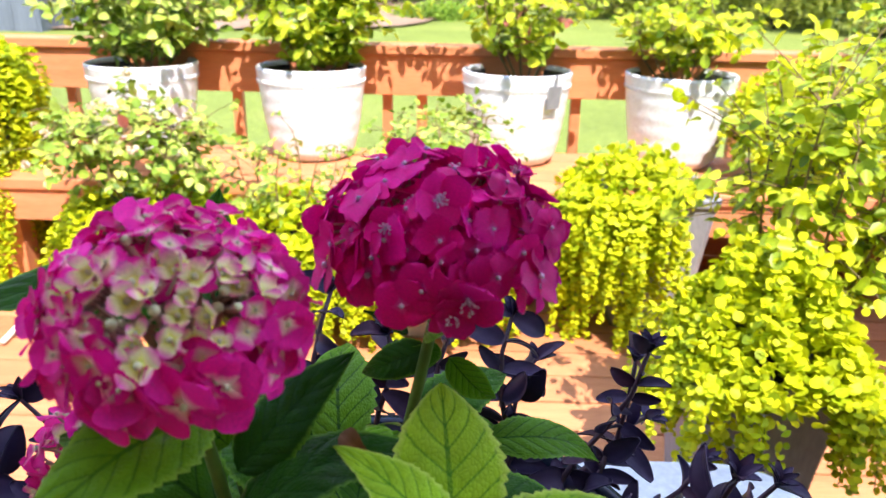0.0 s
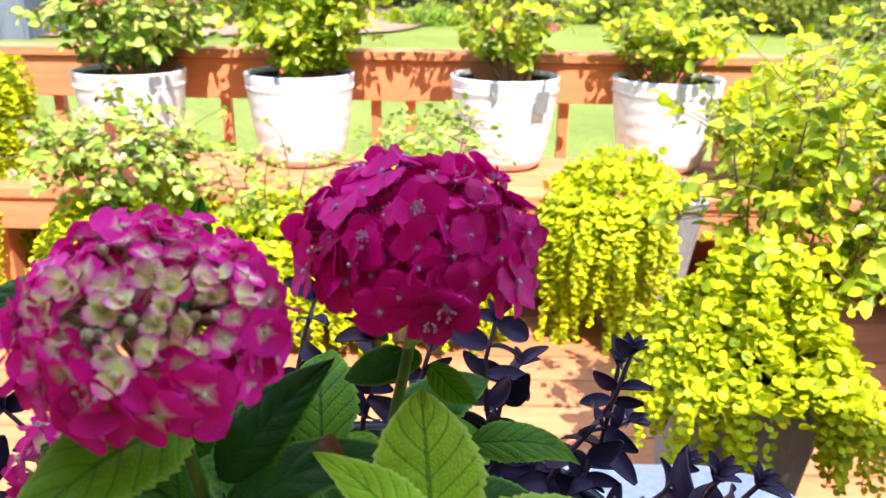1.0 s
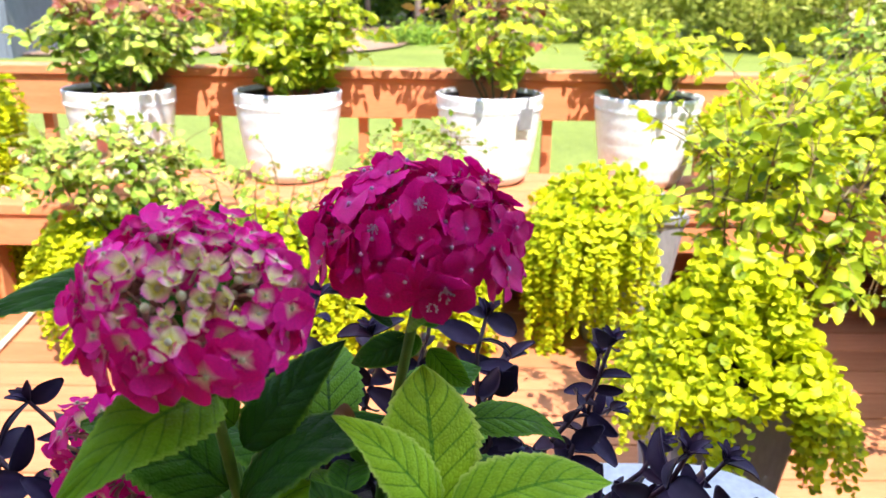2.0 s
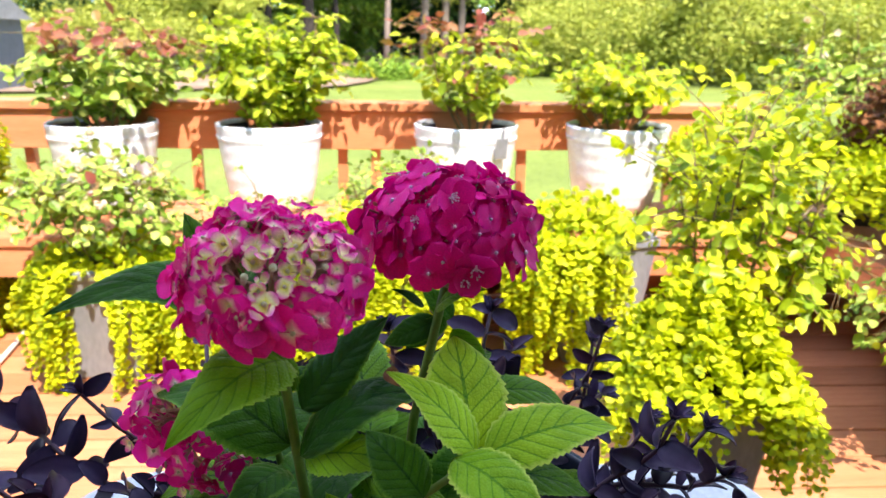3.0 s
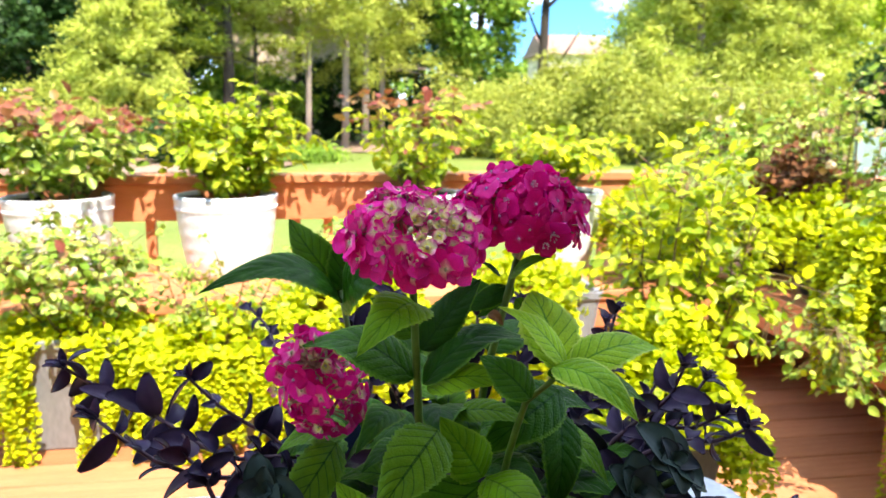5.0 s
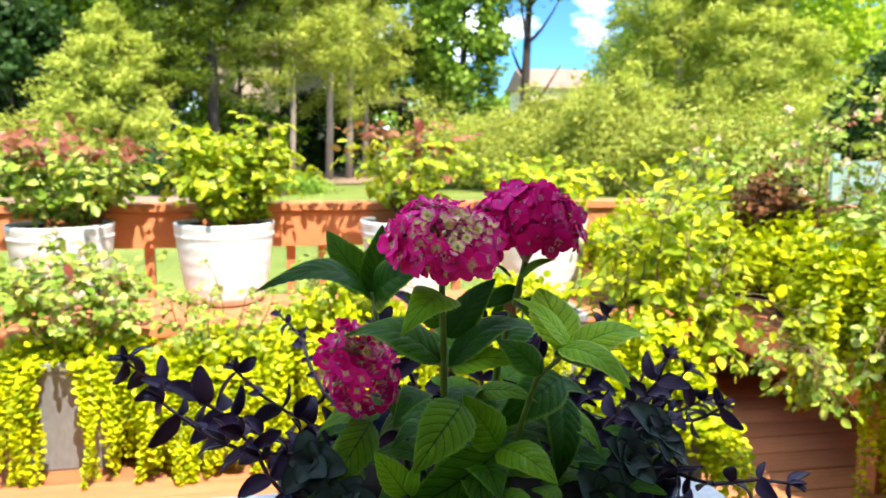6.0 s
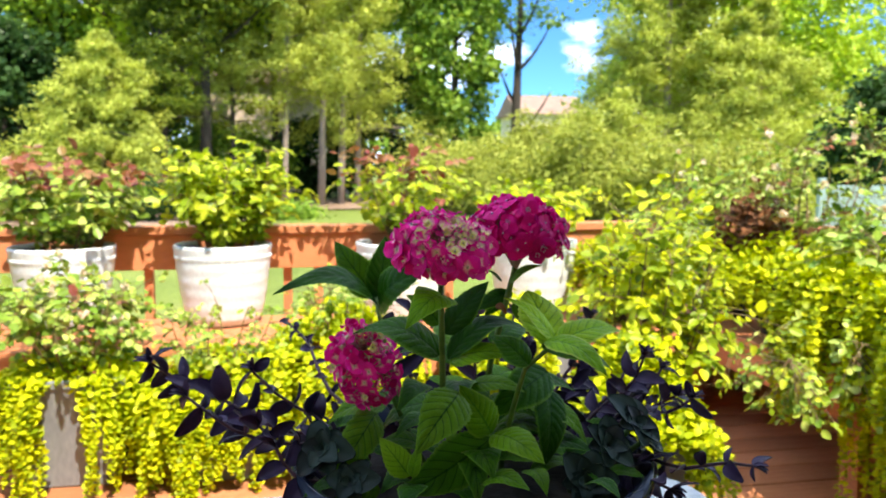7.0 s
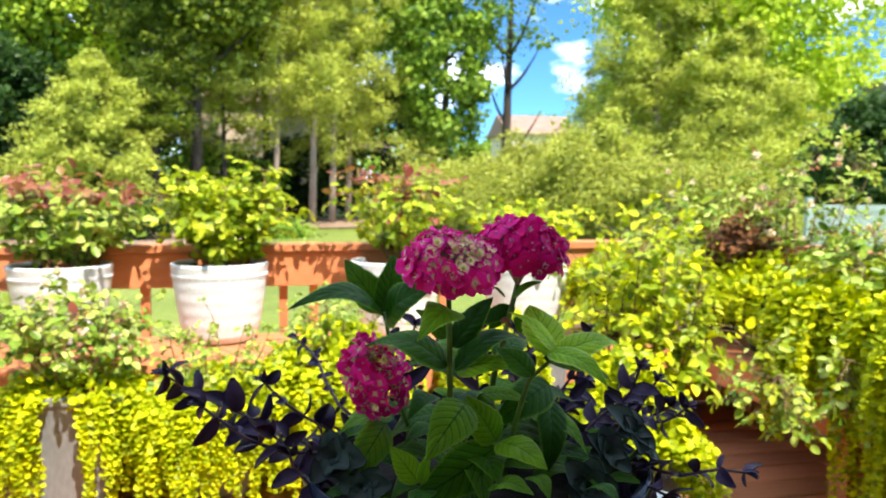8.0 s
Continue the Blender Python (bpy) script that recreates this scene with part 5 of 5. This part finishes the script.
# foot, tip, way the blade faces, width over length, arch, leaf colour (0 old, 1 young, 2 lit copy)
LEAVES = [
    # the pale young shoot
    ((0.046, 0.296, 0.912), (0.038, 0.350, 0.968), (0.10, -0.72, 0.66), 0.74, 0.06, 1, 1.05),
    ((0.046, 0.293, 0.926), (0.004, 0.302, 0.970), (0.50, -0.55, 0.66), 0.58, 0.08, 1),
    ((0.051, 0.294, 0.924), (0.124, 0.312, 0.935), (-0.08, -0.48, 0.88), 0.60, 0.10, 1),
    ((0.034, 0.284, 0.928), (0.078, 0.238, 0.913), (0.10, -0.45, 0.88), 0.62, 0.14, 1),
    ((0.030, 0.286, 0.922), (0.112, 0.300, 0.898), (0.05, -0.50, 0.85), 0.36, 0.08, 0),
    ((0.018, 0.283, 0.905), (-0.012, 0.306, 0.932), (0.35, -0.80, 0.45), 0.80, 0.10, 0),
    # below the young head
    ((-0.060, 0.338, 0.905), (-0.138, 0.359, 0.938), (0.16, -0.52, 0.85), 0.66, 0.16, 0),
    ((-0.058, 0.325, 0.966), (-0.099, 0.258, 0.963), (0.25, -0.30, 0.90), 0.60, 0.14, 2),
    ((-0.053, 0.330, 0.902), (0.034, 0.356, 0.938), (-0.22, -0.40, 0.90), 0.44, 0.20, 0),
    ((-0.050, 0.335, 0.898), (0.008, 0.308, 0.914), (-0.25, -0.50, 0.82), 0.50, 0.14, 2),
    ((-0.053, 0.345, 0.925), (-0.006, 0.362, 0.976), (-0.30, -0.85, 0.35), 0.52, 0.06, 0),
    ((-0.058, 0.350, 0.935), (-0.088, 0.352, 0.966), (0.20, -0.80, 0.50), 0.70, 0.10, 0),
    # the tall shoot behind
    ((-0.112, 0.470, 0.935), (-0.208, 0.407, 0.981), (0.10, -0.50, 0.85), 0.46, 0.18, 0),
    ((-0.112, 0.472, 0.945), (-0.157, 0.493, 1.006), (-0.30, -0.80, 0.45), 0.60, 0.05, 0),
    ((-0.108, 0.465, 0.938), (-0.074, 0.400, 0.985), (-0.30, -0.72, 0.55), 0.70, 0.12, 0),
    ((-0.110, 0.472, 0.940), (-0.098, 0.485, 1.012), (0.10, -0.95, 0.20), 0.62, 0.05, 0),
    # along the stem of the deep head
    ((0.028, 0.395, 0.970), (0.053, 0.371, 0.993), (-0.20, -0.60, 0.75), 0.42, 0.10, 0),
    ((0.020, 0.395, 0.971), (0.001, 0.389, 0.986), (0.30, -0.60, 0.70), 0.36, 0.08, 0),
    ((0.030, 0.405, 0.958), (-0.006, 0.412, 0.938), (0.30, -0.75, 0.55), 0.55, 0.10, 0),
    ((0.032, 0.405, 0.962), (0.010, 0.430, 0.925), (0.40, -0.85, 0.30), 0.50, 0.05, 0),
    ((0.040, 0.420, 0.945), (0.066, 0.430, 0.912), (-0.30, -0.80, 0.45), 0.50, 0.10, 0),
    ((0.047, 0.529, 0.911), (0.022, 0.525, 0.940), (0.10, -0.85, 0.45), 0.60, 0.06, 0),
    # low leaves at the front
    ((-0.044, 0.317, 0.871), (-0.090, 0.273, 0.835), (0.12, -0.72, 0.65), 0.78, 0.12, 0),
    ((-0.119, 0.401, 0.828), (-0.165, 0.345, 0.782), (0.15, -0.80, 0.55), 0.55, 0.10, 0),
    ((-0.005, 0.338, 0.820), (-0.037, 0.331, 0.871), (0.05, -0.88, 0.40), 0.78, 0.08, 2),
    ((-0.003, 0.334, 0.820), (0.029, 0.276, 0.816), (0.10, -0.62, 0.78), 0.72, 0.10, 2),
    ((-0.006, 0.336, 0.815), (-0.094, 0.338, 0.760), (0.30, -0.85, 0.42), 0.60, 0.10, 0),
    ((0.073, 0.390, 0.868), (0.000, 0.350, 0.838), (-0.10, -0.80, 0.55), 0.62, 0.10, 0),
    ((0.072, 0.388, 0.850), (0.062, 0.348, 0.782), (0.30, -0.85, 0.35), 0.62, 0.10, 0),
    ((-0.092, 0.332, 0.782), (-0.119, 0.345, 0.818), (0.10, -0.90, 0.35), 0.72, 0.06, 2),
    ((-0.090, 0.330, 0.782), (-0.082, 0.322, 0.818), (-0.40, -0.80, 0.30), 0.45, 0.06, 2),
    ((-0.120, 0.352, 0.762), (-0.165, 0.352, 0.758), (0.10, -0.80, 0.55), 0.60, 0.08, 0),
    # shaded leaves behind
    ((0.060, 0.405, 0.905), (0.126, 0.422, 0.888), (0.00, -0.50, 0.85), 0.42, 0.12, 0),
    ((-0.030, 0.380, 0.886), (-0.092, 0.415, 0.897), (0.10, -0.50, 0.85), 0.55, 0.12, 0),
    ((-0.030, 0.430, 0.880), (-0.085, 0.445, 0.905), (0.10, -0.60, 0.78), 0.58, 0.14, 0),
    ((-0.02, 0.42, 0.885), (-0.03, 0.50, 0.915), (0.0, -0.6, 0.8), 0.6, 0.12, 0),
    ((0.02, 0.44, 0.890), (0.075, 0.48, 0.905), (0.0, -0.5, 0.85), 0.6, 0.12, 0),
    ((-0.02, 0.37, 0.862), (0.03, 0.345, 0.866), (0.0, -0.5, 0.85), 0.55, 0.12, 0),
    ((-0.07, 0.38, 0.862), (-0.10, 0.325, 0.864), (0.0, -0.5, 0.85), 0.55, 0.16, 0),
]
for k, (b, tp, nm, wl, ar, young, *bl) in enumerate(LEAVES):
    m, L = leaf_pose(b, tp, nm)
    hang("leaf", blade("leaf", L * 1.05, L * wl * 0.88, (L_HYD, L_HYD_NEW, L_HYD_LIT)[young], ar, 0.14 + 0.05 * math.sin(k), 0.18 * math.sin(2.3 * k), 16 + k % 7, blunt=bl[0] if bl else 0.66), HYD, m=m)

m, L = leaf_pose((-0.004, 0.332, 0.955), (0.008, 0.327, 0.949), (0.1, -0.6, 0.8))
hang("withered_leaf", blade("withered_leaf", L, L * 0.7, L_DRY, 0.3, 0.4, 0.5, 9, 0.06, 28, 4), HYD, "brown withered leaf tip", m)

# leaves crowded in the dark heart of the plant
for k in range(24):
    a = rng.uniform(0, 6.28)
    rr = rng.uniform(0.02, 0.10)
    zz = rng.uniform(0.77, 0.855)
    b = Vector((-0.02 + rr * math.cos(a), 0.43 + rr * math.sin(a) * 0.8, zz))
    d = Vector((math.cos(a), math.sin(a), rng.uniform(-0.5, 0.3))) * rng.uniform(0.05, 0.085)
    m, L = leaf_pose(b, b + d, (0.2 * math.cos(a), -0.3, 1.0))
    hang("leaf", blade("leaf", L, L * rng.uniform(0.55, 0.7), L_HYD, 0.14, 0.16, 0.2 * math.sin(k), 14, 0.02, 28, 4), HYD, m=m)


# low leaves that cover the soil
for k in range(34):
    a = 2.4 * k
    rr = 0.165 * math.sqrt((k + 0.5) / 34)
    b = Vector((POT_X + rr * math.cos(a), POT_Y - 0.015 + rr * math.sin(a), rng.uniform(0.752, 0.785)))
    a += rng.uniform(-0.8, 0.8)
    d = Vector((math.cos(a), math.sin(a), rng.uniform(-0.1, 0.45))) * rng.uniform(0.04, 0.06)
    m, L = leaf_pose(b, b + d, (0.3 * math.cos(a), 0.3 * math.sin(a) - 0.2, 0.9))
    hang("leaf", blade("leaf", L, L * rng.uniform(0.5, 0.66), L_HYD, 0.16, 0.16, 0.3 * math.sin(k), 12, 0.03, 20, 3), HYD, m=m)


# ---------------------------------------------------------------- purple sedum and succulents in the same pot
def sedum_leaf(name, L, W, mat, arch=0.1):
    verts, uvs, faces = [], [], []
    n, c = 10, 3
    for i in range(n + 1):
        u = i / n
        w = W / 2 * math.sin(math.pi * (0.04 + 0.93 * u ** 0.85)) ** 0.7
        for j in range(-c, c + 1):
            v = j / c
            verts.append((w * v, L * u, arch * L * 4 * u * (1 - u) - 0.06 * L * u + 0.30 * w * abs(v)))
            uvs.append((u, 0.5 + 0.5 * v))
    k = 2 * c + 1
    o = len(verts)
    verts += [(x * 0.96, y, z - 0.0014) for x, y, z in verts]
    uvs += uvs
    for i in range(n):
        for j in range(k - 1):
            a = i * k + j
            faces.append((a, a + 1, a + k + 1, a + k))
            faces.append((o + a, o + a + k, o + a + k + 1, o + a + 1))
    rim = [i * k for i in range(n + 1)] + [n * k + j for j in range(1, k)] + [i * k + k - 1 for i in range(n - 1, -1, -1)] + [j for j in range(k - 2, 0, -1)]
    for q in range(len(rim)):
        a, b = rim[q], rim[(q + 1) % len(rim)]
        faces.append((b, a, o + a, o + b))
    return mesh_of(name, verts, faces, mat, True, None, uvs)


SED = [sedum_leaf("leaf", 0.040, 0.0185, L_SEDUM, 0.06), sedum_leaf("leaf", 0.034, 0.0190, L_SEDUM, 0.14), sedum_leaf("leaf", 0.030, 0.012, L_SEDUM, 0.10)]
SUC = [sedum_leaf("leaf", 0.036, 0.030, L_SUCC, 0.10), sedum_leaf("leaf", 0.026, 0.022, L_SUCC, 0.16)]

SEDUM = thing("purple_sedum", "dark purple sedum sprawling over the rim of the pot", "sedum", pose(0, 0, 0))


def sedum_stem(pts, pairs, size, seed, tip=True):
    r = random.Random(seed)
    pts = [Vector(p) for p in pts]
    n = len(pts)
    wob = r.uniform(0, 6.28)
    pts = [p + Vector((math.sin(wob + 0.9 * i), math.cos(wob + 0.7 * i), 0.6 * math.sin(1.3 * i + wob))) * 0.010 * min(1.0, i / 3) for i, p in enumerate(pts)]
    stem = hang("stem", mesh_of("stem", *tube(pts, [0.0030 - 0.0014 * i / (n - 1) for i in range(n)], 7), M_PURSTALK, True), SEDUM)
    for k in range(pairs):
        u = 0.10 + 0.90 * k / (pairs - 1)
        f = u * (n - 1)
        i = min(n - 2, int(f))
        p = pts[i].lerp(pts[i + 1], f - i)
        d = (pts[i + 1] - pts[i]).normalized()
        s = d.cross(Vector((0.1, 0.2, 1.0))).normalized()
        t = s.cross(d)
        a = (k % 2) * math.pi / 2 + r.uniform(-0.9, 0.9)
        for sg in (1, -1):
            way = (math.cos(a) * s + math.sin(a) * t) * sg + d * r.uniform(-0.1, 1.0) + Vector((0, 0, r.uniform(-0.5, 0.2)))
            m, _ = leaf_pose(p, p + way, d * -0.6 + Vector((r.uniform(-0.7, 0.7), r.uniform(-0.7, 0.5), 0.8)))
            sc = size * r.uniform(0.6, 1.15) * (1.0 - 0.45 * max(0, u - 0.6))
            hang("leaf", r.choice(SED), stem, m=m @ Matrix.Diagonal((sc, sc, sc, 1)))
    if tip:
        for q in range(6):
            a = q * 1.05
            way = pts[-1] - pts[-2]
            way = way.normalized() + 0.7 * Vector((math.cos(a), math.sin(a), 0.3 * math.cos(2 * a)))
            m, _ = leaf_pose(pts[-1], pts[-1] + way, (0, -0.3, 1))
            hang("leaf", SED[2], stem, m=m @ Matrix.Diagonal((size * 0.55,) * 3 + (1,)))


sedum_stem(bend((-0.115, 0.45, 0.790), (-0.382, 0.530, 0.861), -0.022, 9), 16, 1.2, 1)
sedum_stem(bend((-0.125, 0.42, 0.785), (-0.320, 0.440, 0.842), -0.018, 7), 9, 1.15, 2)
sedum_stem(bend((-0.15, 0.39, 0.755), (-0.255, 0.405, 0.822), -0.015, 7), 7, 1.1, 3)
sedum_stem(bend((-0.11, 0.50, 0.755), (-0.225, 0.700, 0.875), 0.01, 8), 11, 0.59, 4)
sedum_stem(bend((-0.12, 0.46, 0.755), (-0.250, 0.520, 0.850), -0.015, 7), 8, 1.0, 5)
sedum_stem(bend((0.11, 0.40, 0.755), (0.279, 0.307, 0.777), 0.004, 8), 8, 0.95, 6)
sedum_stem(bend((0.10, 0.45, 0.755), (0.201, 0.420, 0.872), -0.02, 8), 9, 1.1, 7)
sedum_stem(bend((0.08, 0.50, 0.755), (0.165, 0.510, 0.905), -0.035, 8), 11, 0.95, 8)
sedum_stem(bend((0.09, 0.50, 0.755), (0.175, 0.540, 0.880), -0.03, 8), 10, 0.85, 9)
sedum_stem(bend((0.11, 0.48, 0.755), (0.250, 0.460, 0.842), -0.02, 8), 10, 0.9, 10)
sedum_stem(bend((0.10, 0.47, 0.755), (0.200, 0.480, 0.840), -0.03, 8), 9, 0.8, 21)
sedum_stem(bend((0.12, 0.42, 0.755), (0.235, 0.360, 0.835), 0.01, 8), 8, 1.0, 12)
sedum_stem(bend((0.04, 0.52, 0.755), (0.030, 0.580, 0.905), -0.01, 7), 10, 1.0, 13)
sedum_stem(bend((-0.04, 0.52, 0.755), (-0.060, 0.590, 0.905), -0.01, 7), 10, 1.0, 14)
sedum_stem(bend((0.00, 0.52, 0.755), (-0.015, 0.560, 0.890), -0.01, 7), 10, 1.0, 16)
sedum_stem(bend((-0.07, 0.50, 0.755), (-0.100, 0.560, 0.885), -0.01, 7), 10, 1.0, 17)
sedum_stem(bend((0.07, 0.52, 0.755), (0.090, 0.575, 0.895), -0.01, 7), 10, 1.0, 20)
sedum_stem(bend((0.12, 0.38, 0.750), (0.200, 0.330, 0.745), 0.02, 6), 6, 1.1, 15)
sedum_stem(bend((0.10, 0.49, 0.755), (0.190, 0.560, 0.820), 0.015, 7), 9, 1.05, 22)
sedum_stem(bend((0.06, 0.50, 0.755), (0.110, 0.590, 0.850), 0.01, 7), 9, 1.0, 23)
sedum_stem(bend((0.12, 0.44, 0.755), (0.260, 0.440, 0.815), 0.015, 7), 9, 1.0, 24)

SUCC = thing("succulent", "grey-green rosette succulents along the rim of the pot", "succulent", pose(0, 0, 0))


def rosette(c, axis, size, seed):
    r = random.Random(seed)
    q = Vector(axis).to_track_quat("Z", "Y").to_matrix()
    foot = Vector(c) - Vector(axis).normalized() * 0.05
    base = hang("rosette", mesh_of("rosette", *tube([foot, Vector(c)], [0.004, 0.003], 7), M_STALK, True), SUCC)
    for ring, (n, tilt, sc) in enumerate(((6, 0.25, 1.0), (5, 0.65, 0.75), (4, 1.2, 0.45))):
        for k in range(n):
            a = 2 * math.pi * (k + 0.5 * ring) / n + r.uniform(-0.15, 0.15)
            way = q @ Vector((math.cos(a), math.sin(a), tilt))
            m, _ = leaf_pose(Vector(c), Vector(c) + way, q @ Vector((-math.cos(a) * tilt, -math.sin(a) * tilt, 1)))
            s = size * sc * r.uniform(0.85, 1.15)
            hang("leaf", r.choice(SUC), base, m=m @ Matrix.Diagonal((s, s, s, 1)))


rosette((-0.176, 0.375, 0.800), (-0.35, -0.75, 0.6), 0.95, 1)
rosette((-0.150, 0.345, 0.775), (-0.3, -0.8, 0.5), 0.8, 2)
rosette((0.120, 0.330, 0.800), (0.15, -0.7, 0.7), 1.0, 3)
rosette((0.160, 0.350, 0.815), (0.3, -0.6, 0.7), 1.05, 4)
rosette((0.085, 0.300, 0.775), (0.0, -0.85, 0.5), 0.9, 5)
rosette((0.190, 0.390, 0.780), (0.6, -0.4, 0.6), 0.9, 6)
